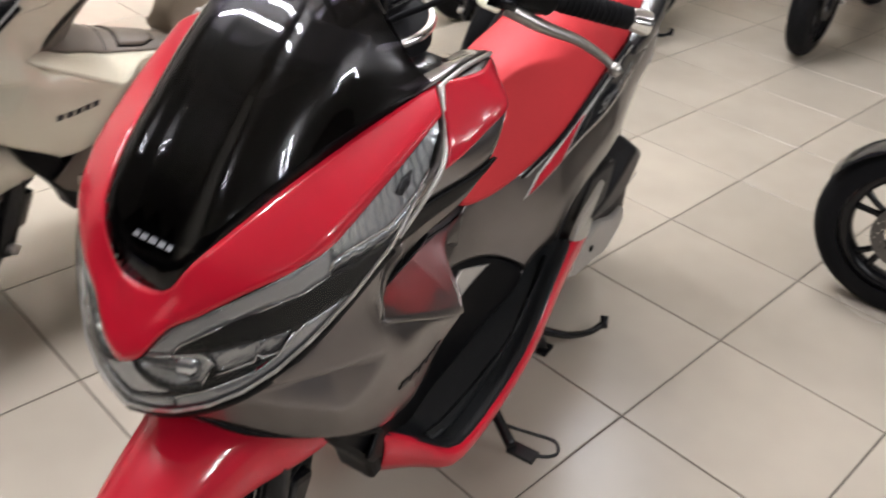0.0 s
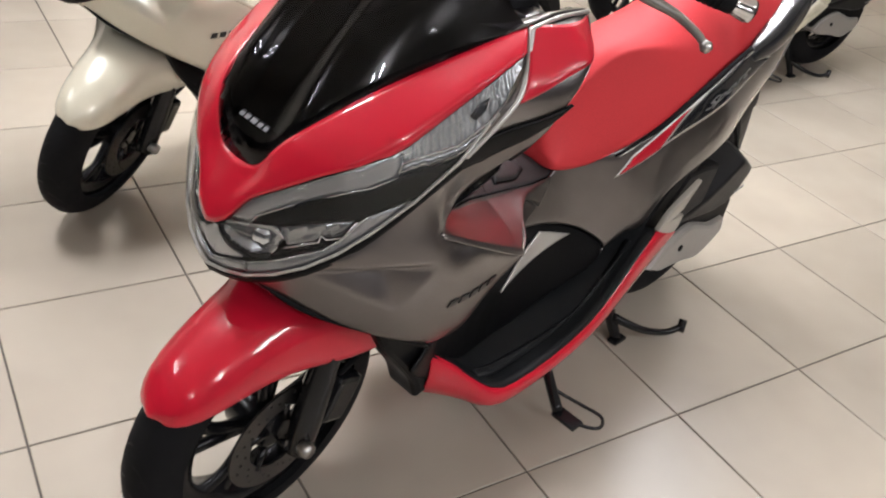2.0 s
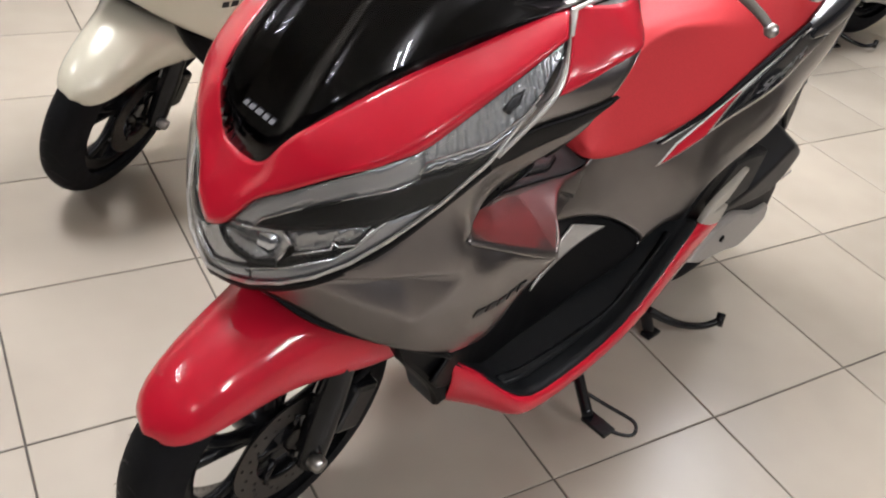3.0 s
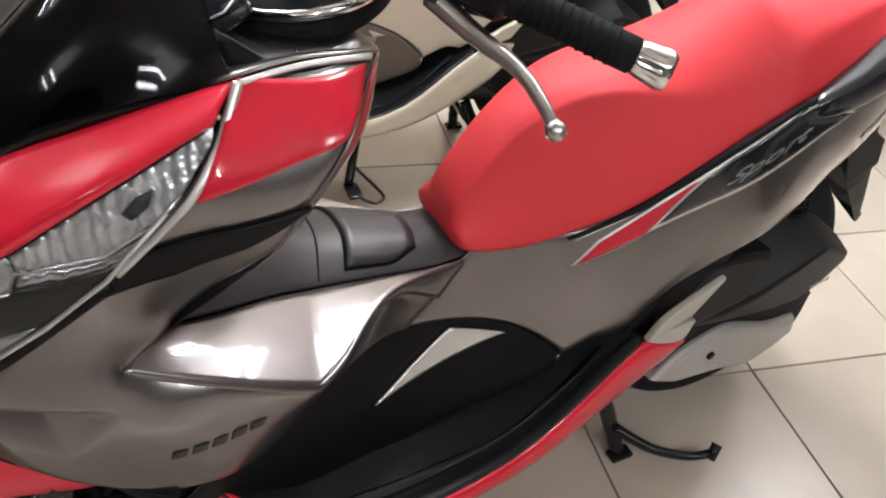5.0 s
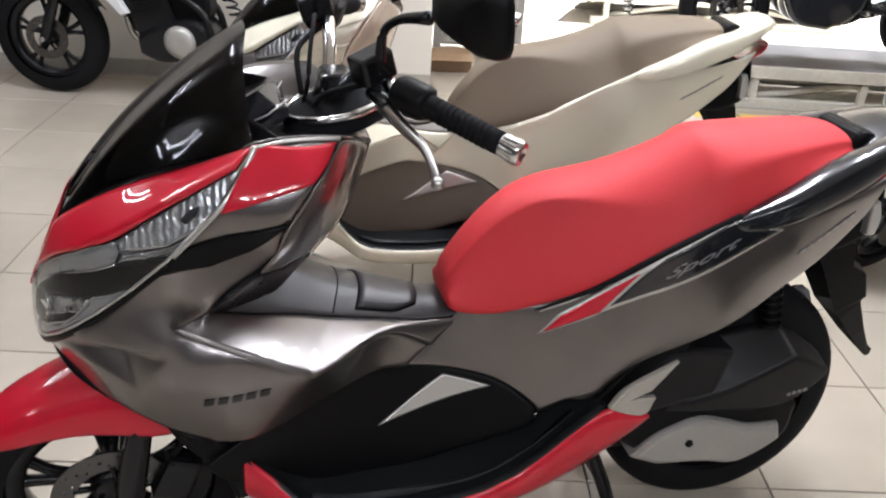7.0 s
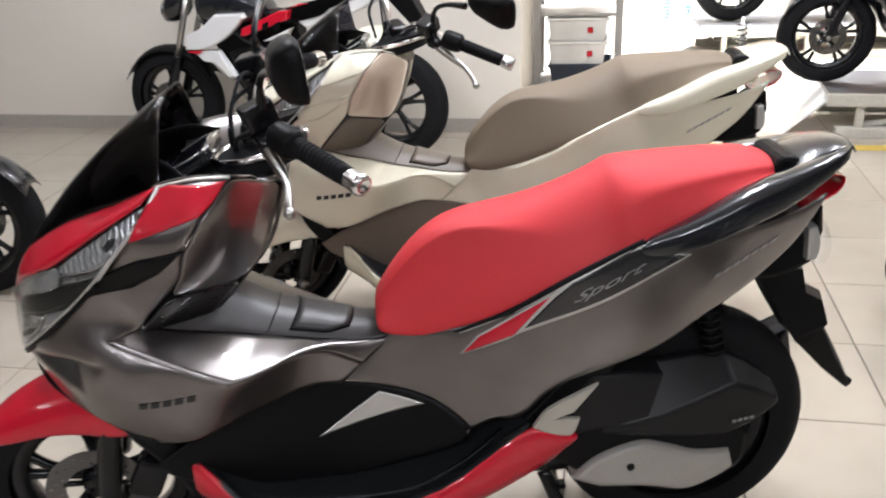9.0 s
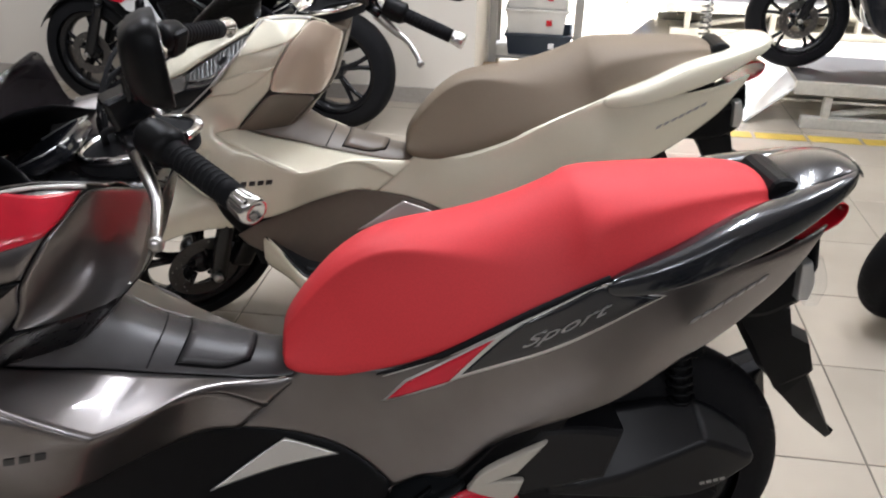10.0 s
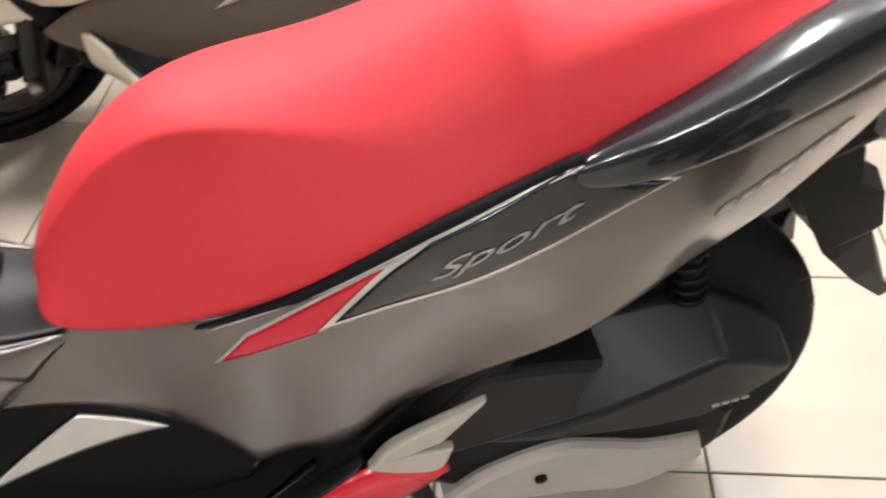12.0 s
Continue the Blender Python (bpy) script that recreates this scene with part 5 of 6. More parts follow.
def tile_shader():
    """Satin porcelain: cloudy glaze, scuffs across the joints, each tile a shade of its own."""
    m = bpy.data.materials.new("beige_porcelain_tile")
    m.use_nodes = True
    nt = m.node_tree
    b = nt.nodes["Principled BSDF"]
    geo, info = nt.nodes.new("ShaderNodeNewGeometry"), nt.nodes.new("ShaderNodeObjectInfo")

    def noise(scale, detail, lo, hi, to_lo, to_hi):
        n, r = nt.nodes.new("ShaderNodeTexNoise"), nt.nodes.new("ShaderNodeMapRange")
        n.inputs["Scale"].default_value, n.inputs["Detail"].default_value, n.inputs["Roughness"].default_value = scale, detail, 0.62
        nt.links.new(geo.outputs["Position"], n.inputs["Vector"])
        for key, value in zip(("From Min", "From Max", "To Min", "To Max"), (lo, hi, to_lo, to_hi)):
            r.inputs[key].default_value = value
        nt.links.new(n.outputs["Fac"], r.inputs["Value"])
        return r.outputs["Result"]

    def blend(fac, a, c, kind="MIX"):
        x = nt.nodes.new("ShaderNodeMix")
        x.data_type, x.blend_type = "RGBA", kind
        for socket, value in zip((x.inputs["Factor"], x.inputs["A"], x.inputs["B"]), (fac, a, c)):
            if isinstance(value, (int, float, tuple)):
                socket.default_value = value
            else:
                nt.links.new(value, socket)
        return x.outputs["Result"]

    col = blend(noise(2.3, 3, 0, 1, -0.4, 1.4), (0.447, 0.398, 0.327, 1), (0.368, 0.324, 0.268, 1))
    r = nt.nodes.new("ShaderNodeMapRange")
    r.inputs["To Min"].default_value, r.inputs["To Max"].default_value = 0.94, 1.04
    nt.links.new(info.outputs["Random"], r.inputs["Value"])
    col = blend(1.0, col, r.outputs["Result"], "MULTIPLY")
    nt.links.new(col, b.inputs["Base Color"])
    nt.links.new(noise(1.5, 1, 0, 1, 0.20, 0.30), b.inputs["Roughness"])
    return m


TILEMAT = tile_shader()
# dark grey for the unseen walls, so that the metallic paint reflects less light
UNSEENWALL = shader("dark_grey_unseen_wall", (0.16, 0.155, 0.15), 0.7, stain=0.05, stain_scale=1.5, bump=0.05, bump_scale=90)
GROUT = shader("dark_grout", (0.10, 0.088, 0.075), 0.9, grain=0.2, grain_scale=30)
WALL = shader("off_white_wall_paint", (0.70, 0.655, 0.575), 0.7, stain=0.04, stain_scale=1.5, bump=0.05, bump_scale=90)
SKIRTING = shader("grey_beige_skirting", (0.36, 0.33, 0.29), 0.45, grain=0.08)
CEIL = shader("pale_ceiling_paint", (0.74, 0.725, 0.70), 0.8, stain=0.03)

floor = tagged(flat_box("floor", (-7, -6, -0.12), (8, 11, -0.004), GROUT), "beige porcelain tiled showroom floor with dark joints", "floor", kind="structure")
w1 = tagged(flat_box("wall_north", (-7, 3.72, 0), (-0.40, 3.90, 3.4), WALL), "plain off-white painted wall", "wall", kind="structure")
# west, south and east walls are out of view, added dark to shape reflections
tagged(flat_box("wall_west", (-7.2, -6, 0), (-7, 3.9, 3.4), UNSEENWALL), "plain unseen wall, dark grey to deepen reflections", "wall", kind="structure")
tagged(flat_box("wall_south", (-7.2, -6.2, 0), (8.2, -6, 3.4), UNSEENWALL), "plain unseen wall, dark grey to deepen reflections", "wall", kind="structure")
tagged(flat_box("wall_east", (8, -6, 0), (8.2, 11, 3.4), UNSEENWALL), "plain unseen wall, dark grey to deepen reflections", "wall", kind="structure")
tagged(flat_box("wall_bay", (-0.58, 3.9, 0), (-0.40, 11, 3.4), WALL), "plain off-white painted wall", "wall", kind="structure")
tagged(flat_box("wall_far", (-0.58, 11, 0), (8.2, 11.2, 3.4), WALL), "plain off-white painted wall", "wall", kind="structure")
tagged(flat_box("ceiling", (-7.2, -6.2, 3.4), (8.2, 11.2, 3.5), CEIL), "plain pale ceiling", "ceiling", kind="structure")
tagged(flat_box("baseboard", (-7, 3.705, 0), (-0.40, 3.719, 0.085), SKIRTING), "grey-beige tiled skirting", "baseboard", kind="structure")

TUBE = (1.0, 0.99, 1.035)
for x, bright in ((-3.9, 6.0), (-1.6, 16.0), (0.2, 17.0), (1.4, 13.0), (2.6, 8.0)):
    for y, share in ((-3.3, 1.25), (1.6, 1.68)):
        for dx in (-0.11, 0.11):
            area("tube_light", x + dx, y, 3.12, 0.05, 1.1, bright * share * 0.90, TUBE)
        area("tube_light", x, y, 3.13, 0.27, 1.1, bright * share * 0.90, TUBE, 180)
for x, y in ((0.7, 6.0), (2.2, 6.1), (0.7, 8.0), (3.8, 6.2)):
    lamp = area("bay_light", x, y, 3.3, 1.0, 1.0, 300, (0.98, 0.98, 1))
    lamp.data.spread = radians(88)


# ---- motorcycles: x runs from the front axle to the rear, y to the right side ----
def motorcycle(m, c, label, faired=False):
    s = thing("motorcycle", m, label, "motorcycle", "motorcycles in the showroom")
    wheel(s, (0, 0, 0.295), 0.295, 0.11, 0.205, c["rim"], -1, c["edge"])
    wheel(s, (1.33, 0, 0.300), 0.300, 0.13, 0.205, c["rim"], 0, c["edge"])
    for y in (-0.085, 0.085):
        tube("fork_leg", [(0.0, y, 0.295), (0.05, y, 0.43), (0.10, y, 0.56)], [0.026, 0.028, 0.024], BLACKMETAL, s)
        tube("fork_tube", [(0.09, y, 0.54), (0.22, y, 0.92)], 0.017, STEEL, s)
        lathe("axle_nut", [(0, -0.01), (0.014, -0.01), (0.014, 0.01), (0, 0.01)], (0, y * 1.35, 0.295), (0, 1, 0), STEEL, s, n=6)
    rows = []
    for a in np.linspace(0.55, 2.65, 12):
        rows.append([(math.cos(a) * 0.312, 0.066 * t, 0.295 + math.sin(a) * 0.312 - 0.03 * t * t) for t in np.linspace(-1, 1, 7)])
    loft("front_mudguard", rows, c["guard"], s, thick=0.004)
    rows = [[(x, w * math.cos(a), z + h * math.sin(a)) for a in np.linspace(0, 2 * math.pi, 14, endpoint=False)]
            for x, z, w, h in ((0.02, 0.80, 0.045, 0.055), (0.04, 0.81, 0.085, 0.085), (0.10, 0.83, 0.10, 0.10), (0.18, 0.87, 0.085, 0.085))]
    loft("headlight_shell", rows, c["nose"], s, closed=True, caps=True, subsurf=1)
    rows = [[(x, w * math.cos(a), 0.795 + h * math.sin(a)) for a in np.linspace(0, 2 * math.pi, 14, endpoint=False)] for x, w, h in ((0.0, 0.03, 0.035), (0.012, 0.055, 0.055), (0.035, 0.07, 0.065))]
    loft("headlight_lens", rows, REFLECTOR, s, "clear headlight lens", closed=True, caps=True)
    rows = []
    for x, zt, zb, w in ((0.22, 0.88, 0.74, 0.06), (0.28, 0.95, 0.72, 0.115), (0.38, 0.985, 0.71, 0.14), (0.50, 0.965, 0.71, 0.135), (0.60, 0.90, 0.72, 0.11), (0.68, 0.83, 0.74, 0.085)):
        h = (zt - zb) / 2
        rows.append([(x, w * math.copysign(abs(math.cos(a)) ** 0.7, math.cos(a)), (zt + zb) / 2 + h * math.copysign(abs(math.sin(a)) ** 0.8, math.sin(a))) for a in np.linspace(0, 2 * math.pi, 18, endpoint=False)])
    loft("fuel_tank", rows, c["tank"], s, closed=True, caps=True, subsurf=1)
    for y in (-1, 1):
        if c["sharp"]:
            slab("tank_shroud", [[(0.205, 0.686)], [(0.198, 0.607)], (0.32, 0.615), (0.446, 0.673), [(0.567, 0.778)], [(0.555, 0.802)], [(0.40, 0.797)], (0.305, 0.725)], y * 0.10, y * 0.165, c["shroud"], s, bevel=0.010)
            slab("shroud_flash", [[(0.535, 0.684)], [(0.545, 0.722)], [(0.77, 0.815)], [(0.83, 0.820)], [(0.815, 0.770)], [(0.56, 0.684)]], y * 0.10, y * 0.152, c["flash"], s, bevel=0.006)
            for k in (0.60, 0.665, 0.73):
                slab("flash_mark", [[(k, 0.712)], [(k + 0.008, 0.748)], [(k + 0.045, 0.764)], [(k + 0.037, 0.726)]], y * 0.150, y * 0.1535, BLACK, s, bevel=0.001)
            slab("side_panel", [[(0.655, 0.656)], [(0.83, 0.728)], [(0.79, 0.668)]], y * 0.09, y * 0.145, c["panel"], s, bevel=0.006)
            slab("radiator_shroud", [[(0.235, 0.600)], [(0.385, 0.604)], [(0.474, 0.466)], [(0.435, 0.455)], (0.36, 0.53), [(0.29, 0.545)]], y * 0.10, y * 0.150, c["shroud"], s, bevel=0.006)
            slab("shroud_stripe", [[(0.20, 0.596)], [(0.225, 0.604)], [(0.30, 0.604)], [(0.27, 0.585)]], y * 0.12, y * 0.158, c["flash"], s, bevel=0.002)
        else:
            slab("tank_shroud", [[(0.12, 0.74)], (0.24, 0.84), [(0.46, 0.86)], [(0.40, 0.78)], [(0.27, 0.70)], [(0.20, 0.58)], [(0.15, 0.64)]], y * 0.10, y * 0.165, c["shroud"], s, bevel=0.012)
            slab("shroud_flash", [[(0.22, 0.80)], [(0.42, 0.835)], [(0.36, 0.80)], [(0.25, 0.77)]], y * 0.16, y * 0.170, c["flash"], s, bevel=0.002)
            slab("side_panel", [[(0.62, 0.74)], [(0.80, 0.76)], [(0.76, 0.66)], [(0.64, 0.62)]], y * 0.08, y * 0.125, c["panel"], s, bevel=0.01)
        slab("tail_panel", [[(0.84, 0.76)], (1.05, 0.83), [(1.42, 0.95)], [(1.36, 0.89)], (1.10, 0.77), [(0.90, 0.72)]], y * 0.055, y * 0.105, c["tail"], s, bevel=0.012)
        tube("frame_tube", [(0.27, y * 0.06, 0.84), (0.55, y * 0.11, 0.66), (0.82, y * 0.10, 0.50), (0.88, y * 0.10, 0.36)], 0.018, BLACKMETAL, s)
        tube("swing_arm", [(0.86, y * 0.09, 0.36), (1.10, y * 0.10, 0.32), (1.33, y * 0.10, 0.30)], 0.022, c["arm"], s)
        tube("foot_peg", [(0.84, y * 0.12, 0.33), (0.85, y * 0.21, 0.33)], 0.011, STEEL, s)
        a, b = Vector((0.33, y * 0.24, 1.06)), Vector((0.36, y * 0.36, 1.05))
        tube("grip", [a, b], 0.017, RUBBER, s)
        box("control_block", (0.325, y * 0.215, 1.06), (0.05, 0.05, 0.05), BLACKMETAL, s, bevel=0.008)
        tube("lever", [(0.29, y * 0.21, 1.05), (0.275, y * 0.28, 1.04), (0.29, y * 0.37, 1.035)], 0.006, STEEL, s)
        tube("mirror_stem", [(0.315, y * 0.20, 1.08), (0.32, y * 0.25, 1.17), (0.34, y * 0.32, 1.22)], 0.006, BLACKMETAL, s)
        rows = [[(0.345 + u, y * (0.37 + 0.07 * k * math.cos(t)), 1.235 + 0.045 * k * math.sin(t)) for t in np.linspace(0, 2 * math.pi, 18, endpoint=False)] for u, k in ((-0.028, 0.3), (-0.02, 0.75), (0.0, 1.0), (0.012, 0.97))]
        loft("mirror", rows, BLACK, s, closed=True, caps=True)
    tube("bar", [(0.33, -0.24, 1.06), (0.27, -0.10, 1.02), (0.25, 0, 0.99), (0.27, 0.10, 1.02), (0.33, 0.24, 1.06)], 0.011, BLACKMETAL, s)
    slab("seat", [[(0.66, 0.80)], (0.80, 0.785), (0.98, 0.81), (1.08, 0.88), [(1.40, 0.955)], [(1.38, 0.91)], (1.08, 0.83), (0.90, 0.75), [(0.68, 0.74)]], -0.11, 0.11, BLACK, s, bevel=0.025)
    box("engine_block", (0.56, 0, 0.50), (0.22, 0.20, 0.26), BLACKMETAL, s, bevel=0.02, turn=(0, -18, 0))
    for i in range(6):
        box("cooling_fin", (0.53 + 0.008 * i, 0, 0.47 + 0.028 * i), (0.19, 0.23, 0.006), BLACKMETAL, s, bevel=0.001, turn=(0, -18, 0))
    slab("crankcase", [[(0.50, 0.26)], (0.62, 0.22), (0.82, 0.26), (0.88, 0.36), (0.80, 0.45), (0.62, 0.42), (0.50, 0.36)], -0.115, 0.115, BLACKMETAL, s, bevel=0.03)
    slab("frame_cover", [[(0.24, 0.76)], (0.5, 0.74), [(0.82, 0.74)], (0.86, 0.5), [(0.80, 0.36)], (0.5, 0.34), [(0.40, 0.50)]], -0.07, 0.07, BLACK, s, bevel=0.02)
    for y in (-1, 1):
        lathe("clutch_cover", [(0, 0), (0.075, 0), (0.082, 0.012), (0.06, 0.03), (0.02, 0.034), (0, 0.03)], (0.72, y * 0.12, 0.34), (0, y, 0), CASTALU, s, n=28)
    tube("exhaust_pipe", [(0.44, 0.05, 0.52), (0.38, 0.07, 0.38), (0.46, 0.10, 0.25), (0.75, 0.12, 0.21), (0.95, 0.14, 0.26)], 0.02, STEEL, s)
    tube("silencer", [(0.95, 0.15, 0.27), (1.02, 0.16, 0.30), (1.36, 0.17, 0.42), (1.42, 0.17, 0.44)], [0.03, 0.05, 0.055, 0.045], BLACKMETAL, s, n=18)
    tube("shock_spring", [(0.98 - 0.10 * u + 0.03 * math.cos(u * 40), 0.03 * math.sin(u * 40), 0.45 + 0.22 * u) for u in np.linspace(0, 1, 80)], 0.006, c["arm"], s, n=6, smooth_path=False)
    slab("rear_guard", [[(1.32, 0.88)], [(1.44, 0.92)], (1.55, 0.72), [(1.60, 0.60)], [(1.55, 0.62)], (1.45, 0.74)], -0.05, 0.05, BLACK, s, bevel=0.006)
    box("tail_lamp", (1.43, 0, 0.915), (0.05, 0.10, 0.04), REDLENS, s, bevel=0.01)
    if faired:
        for y in (-1, 1):
            slab("side_fairing", [[(0.10, 0.90)], (0.35, 0.95), [(0.62, 0.72)], [(0.84, 0.50)], (0.80, 0.34), [(0.62, 0.22)], (0.40, 0.26), [(0.28, 0.45)], [(0.14, 0.66)]], y * 0.14, y * 0.20, c["tank"], s, bevel=0.025)
    return s


white_bike = motorcycle(pose(-2.36, 3.335, 0, 0, 0, -5.5), dict(rim=BLACKMETAL, edge=None, sharp=True, guard=BLACK, nose=GLOSSBLACK, tank=GLOSSBLACK, shroud=WHITEPAINT, flash=RED, panel=WHITEPAINT, tail=WHITEPAINT, arm=BLACKMETAL),
                        "white and black naked motorcycle with red flashes by wall")
dark_scheme = dict(sharp=False, rim=BLACKMETAL, edge=STEEL, guard=GLOSSBLACK, nose=GLOSSBLACK, tank=GLOSSBLACK, shroud=GLOSSBLACK, flash=DARKGREY, panel=GLOSSBLACK, tail=GLOSSBLACK, arm=BLACKMETAL)
lift_bike = motorcycle(pose(1.30, 3.98, 0.25, 0, 0, -2) @ Matrix.Scale(0.9, 4), dark_scheme, "gloss black faired motorcycle standing on a workshop lift", True)
parked = motorcycle(pose(-2.30, 1.42, 0, 0, 0, 190), dark_scheme, "black naked motorcycle parked on the tiled floor")
copy_thing(parked, pose(0.975, -0.22, 0, 0, 0, -80) @ Matrix.Scale(0.87, 4))
copy_thing(parked, pose(2.90, 0.98, 0, 0, 0, 8))
copy_thing(parked, pose(1.78, 2.30, 0, 0, 0, 3) @ Matrix.Scale(0.9, 4))
red_bike = motorcycle(pose(1.05, 6.1, 0.25, 0, 0, 4), dict(rim=BLACKMETAL, edge=None, sharp=False, guard=GLOSSBLACK, nose=RED, tank=RED, shroud=RED, flash=GLOSSBLACK, panel=RED, tail=RED, arm=BLACKMETAL), "red motorcycle standing on a far workshop lift")

# ---- workshop bay ----
LIFTPAINT = shader("cream_enamel_lift_paint", (0.50, 0.48, 0.42), 0.5, stain=0.15, stain_scale=5, grain=0.1)
DECK = shader("worn_dark_steel_deck", (0.10, 0.095, 0.095), 0.45, 0.6, stain=0.3, stain_scale=6)
YELLOW = shader("worn_yellow_floor_paint", (0.60, 0.42, 0.07), 0.5, stain=0.25, stain_scale=9)
BIN = shader("translucent_white_plastic", (0.62, 0.61, 0.57), 0.45, stain=0.1, stain_scale=6)
NAVY = shader("dark_navy_plastic", (0.02, 0.03, 0.045), 0.45)
CARD = shader("brown_cardboard", (0.30, 0.20, 0.12), 0.8, grain=0.12, grain_scale=40)
POST = shader("grey_enamel_steel", (0.30, 0.29, 0.27), 0.45, 0.2, stain=0.1)
BLUEPAINT = shader("blue_enamel", (0.06, 0.14, 0.36), 0.35)
PAPER = shader("white_paper_sheet", (0.8, 0.8, 0.79), 0.7, grain=0.03)


def lift(m, label):
    s = thing("motorcycle_lift", m, label, "workshop lift", "motorcycle lifts")
    box("deck", (1.05, 0, 0.235), (2.2, 0.62, 0.025), DECK, s, bevel=0.004)
    for y in (-0.31, 0.31):
        box("side_rail", (1.05, y, 0.215), (2.22, 0.03, 0.07), LIFTPAINT, s, bevel=0.004)
        box("base_rail", (1.05, y * 0.95, 0.03), (2.1, 0.05, 0.06), LIFTPAINT, s, bevel=0.004)
        for x in (0.12, 0.75, 1.38, 2.0):
            box("leg", (x, y * 0.95, 0.12), (0.04, 0.04, 0.13), LIFTPAINT, s, bevel=0.003)
        tube("scissor_arm", [(0.15, y * 0.8, 0.06), (0.95, y * 0.8, 0.20)], 0.02, LIFTPAINT, s)
        tube("scissor_arm", [(1.1, y * 0.8, 0.20), (1.9, y * 0.8, 0.06)], 0.02, LIFTPAINT, s)
    box("ramp", (-0.16, 0, 0.115), (0.33, 0.60, 0.012), WHITEPAINT, s, "white painted loading ramp", bevel=0.003, turn=(0, -42, 0))
    return s


first_lift = lift(pose(1.36, 4.0, 0, 0, 0, -2), "cream enamelled low workshop lift with dark steel deck")
copy_thing(first_lift, pose(0.85, 6.1, 0, 0, 0, 4))
for i in range(16):
    x = 0.55 + i * 0.27
    tagged(flat_box("floor_stripe", (x, 3.46, 0.0005), (x + 0.25, 3.55, 0.0025), YELLOW), "yellow painted floor stripe on the tiles", "floor marking", "floor stripes")

shelf = thing("storage_rack", pose(-0.36, 4.42, 0), "grey steel storage rack against the bay wall", "shelf")
for x in (0.0, 0.52):
    for y in (0.0, 0.40):
        box("post", (x, y, 0.75), (0.045, 0.035, 1.5), POST, shelf, bevel=0.003)
for z in (0.112, 0.575, 0.98, 1.42):
    box("shelf_board", (0.26, 0.20, z), (0.52, 0.42, 0.02), POST, shelf, bevel=0.003)


def crate(x, y, z, w, d, h, material, label):
    s = thing("storage_bin", pose(x, y, z), label, "storage bin", "bins on the rack")
    bm = bmesh.new()
    g = bmesh.ops.create_cube(bm, size=1)
    for v in bm.verts:
        k = 1.0 if v.co.z > 0 else 0.9
        v.co = (v.co.x * w * k, v.co.y * d * k, (v.co.z + 0.5) * h)
    top = [f for f in bm.faces if f.normal.z > 0.9]
    bmesh.ops.delete(bm, geom=top, context="FACES")
    body = part("body", bm, material, s, smooth=False)
    k = body.modifiers.new("thickness", "SOLIDIFY")
    k.thickness = 0.006
    for yy in (-d / 2, d / 2):
        box("rim", (0, yy, h), (w + 0.02, 0.014, 0.02), material, s, bevel=0.003)
    for xx in (-w / 2, w / 2):
        box("rim", (xx, 0, h), (0.014, d + 0.02, 0.02), material, s, bevel=0.003)
    box("label_plate", (0.08, -d / 2 - 0.001, h * 0.5), (0.035, 0.004, 0.035), REDLENS if material is BIN else PAPER, s, bevel=0.001)
    return s


crate(-0.10, 4.60, 0.405, 0.38, 0.34, 0.14, BIN, "white translucent plastic storage bin on the rack")
crate(-0.10, 4.60, 0.255, 0.37, 0.34, 0.14, BIN, "white translucent plastic storage bin on the rack")
crate(-0.08, 4.60, 0.125, 0.40, 0.34, 0.12, NAVY, "dark navy plastic storage bin on the rack")
carton = thing("carton", pose(-0.30, 4.22, 0, 0, 0, 5), "open brown cardboard carton on the floor", "box")
box("carton_body", (0, 0, 0.05), (0.30, 0.20, 0.10), CARD, carton, bevel=0.003)
box("flap", (0, -0.14, 0.10), (0.30, 0.09, 0.004), CARD, carton, bevel=0.001, turn=(14, 0, 0))


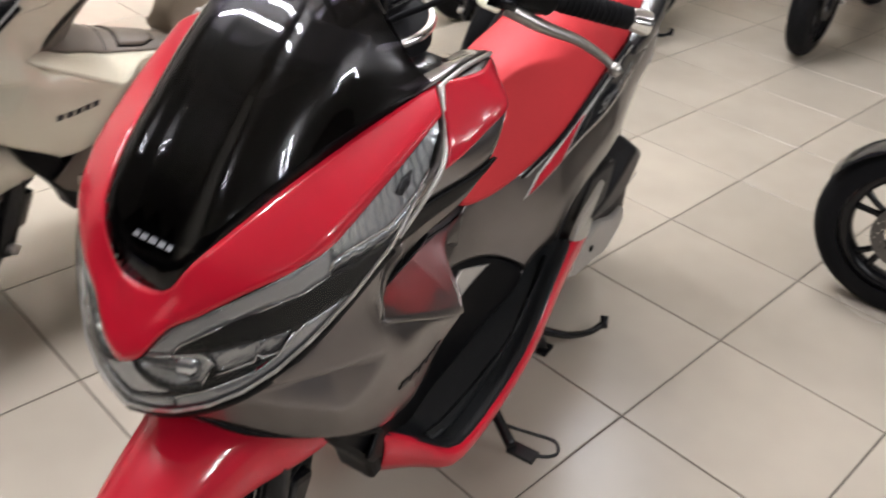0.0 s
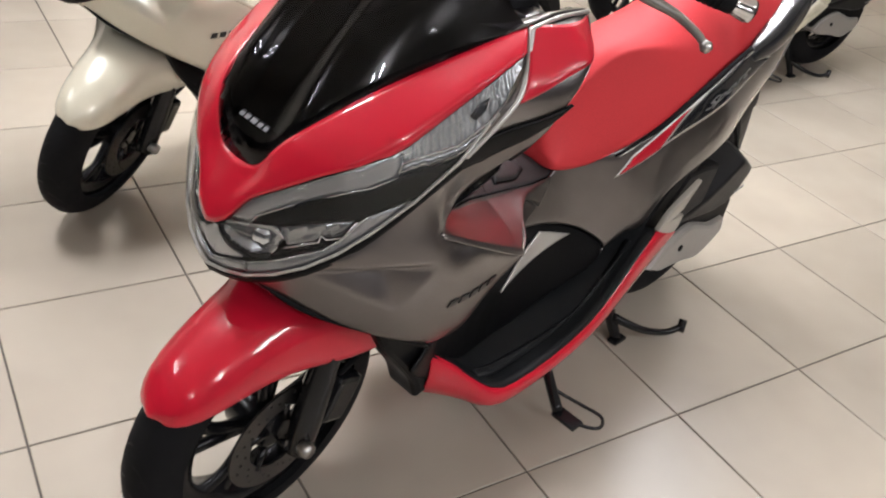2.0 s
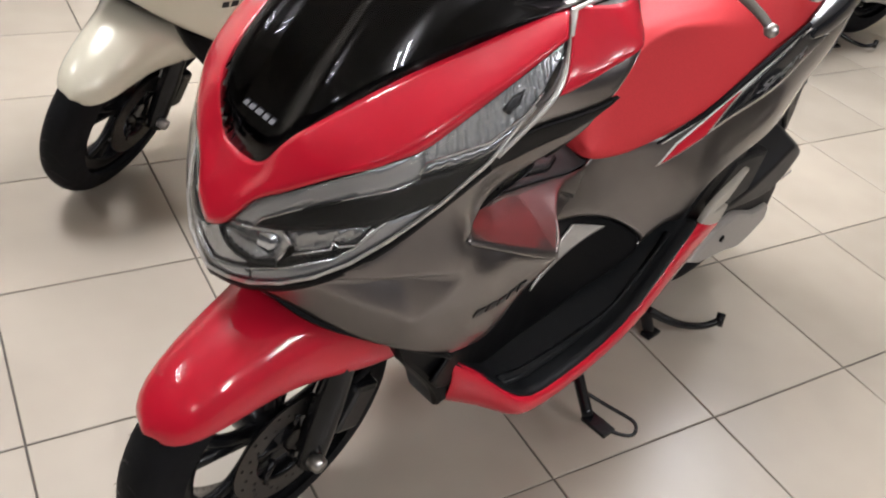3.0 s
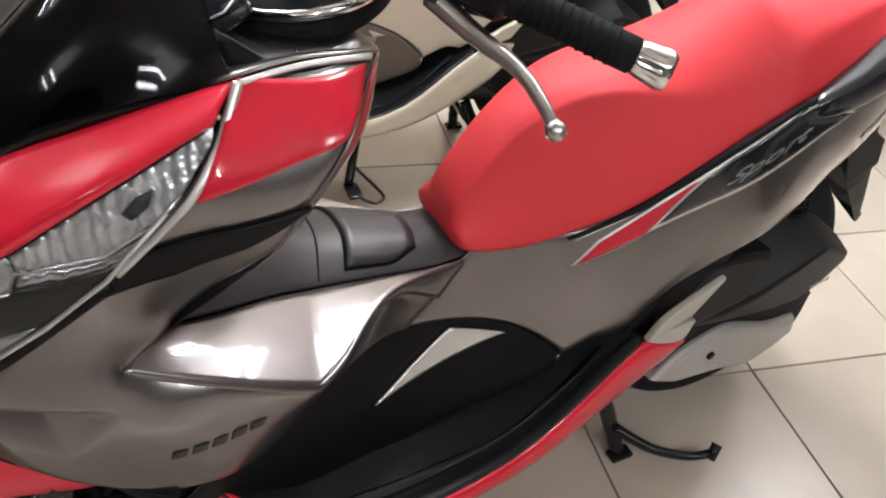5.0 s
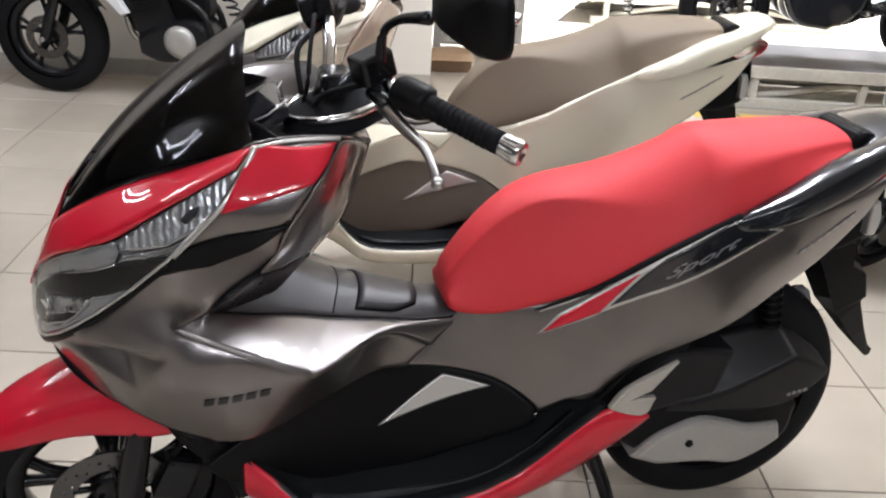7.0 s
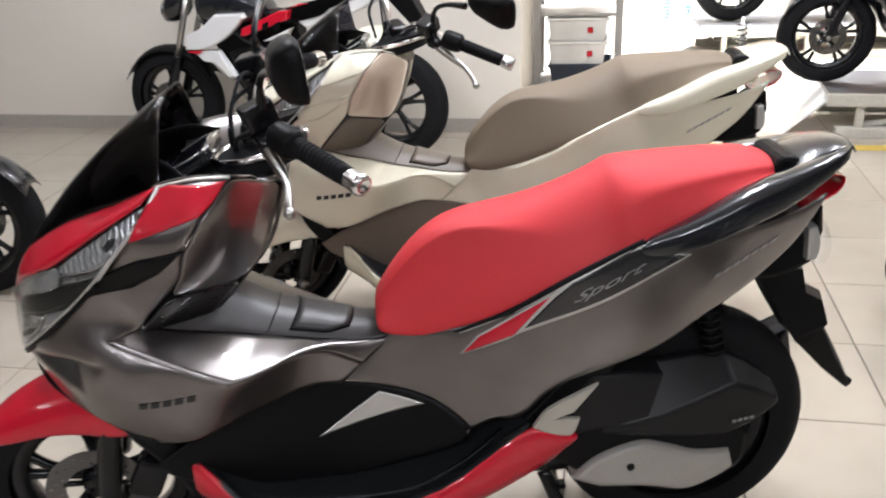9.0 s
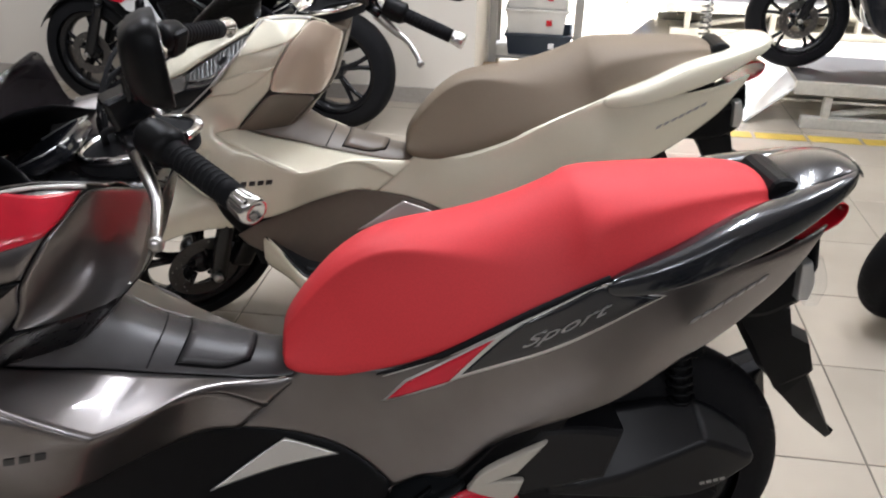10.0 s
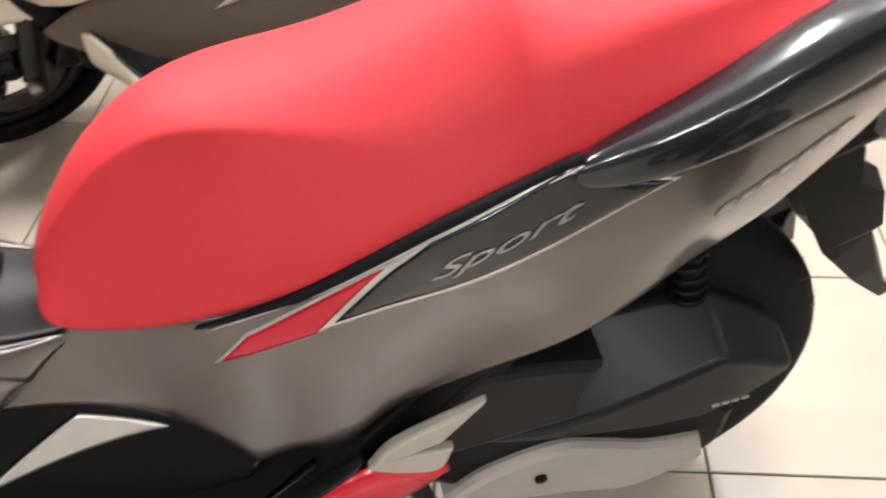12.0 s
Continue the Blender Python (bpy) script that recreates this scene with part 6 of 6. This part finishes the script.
def coil_shock(x, y, material, label, h=0.34):
    s = thing("shock_absorber", pose(x, y, 0), label, "shock absorber", "loose shock absorbers")
    tube("spring", [(0.035 * math.cos(u * 50), 0.035 * math.sin(u * 50), 0.06 + (h - 0.1) * u) for u in np.linspace(0, 1, 110)], 0.007, material, s, n=6, smooth_path=False)
    tube("rod", [(0, 0, 0.0), (0, 0, h)], 0.012, STEEL, s)
    lathe("foot", [(0, 0), (0.045, 0), (0.05, 0.01), (0.03, 0.05), (0, 0.05)], (0, 0, 0), (0, 0, 1), BLACKMETAL, s, n=16)


coil_shock(1.05, 5.35, BLACKMETAL, "black coil shock absorber standing on the floor", 0.40)
coil_shock(0.62, 7.0, BLUEPAINT, "blue coil shock absorber standing on the floor")
coil_shock(0.80, 7.0, BLUEPAINT, "blue coil shock absorber standing on the floor")

# ---- floor tiles ----
tile_bm = bmesh.new()
bmesh.ops.create_cube(tile_bm, size=1)
for v in tile_bm.verts:
    v.co = (v.co.x * (TILE - GAP), v.co.y * (TILE - GAP), v.co.z * 0.010)
bmesh.ops.bevel(tile_bm, geom=[e for e in tile_bm.edges if min(v.co.z for v in e.verts) > 0], offset=0.0015, segments=1, affect="EDGES")
tile_me = bpy.data.meshes.new("tile")
tile_bm.to_mesh(tile_me)
tile_bm.free()
tile_me.materials.append(TILEMAT)
near, verts, faces = 0, [], []
for i in range(-14, 17):
    for j in range(-12, 24):
        x, y = (i + 0.5) * TILE, (j + 0.5) * TILE
        if -6 <= i <= 6 and -2 <= j <= 7:
            t = new("tile", tile_me)
            t.parent = floor
            t.location = (x, y, -0.005)
        else:
            h, k = (TILE - GAP) / 2, len(verts)
            verts += [(x - h, y - h, 0), (x + h, y - h, 0), (x + h, y + h, 0), (x - h, y + h, 0)]
            faces.append((k, k + 1, k + 2, k + 3))
me = bpy.data.meshes.new("outer_tiles")
me.from_pydata(verts, [], faces)
me.materials.append(TILEMAT)
rest = new("outer_tiles", me)
rest.parent = floor
rest["kind"] = "stuff"
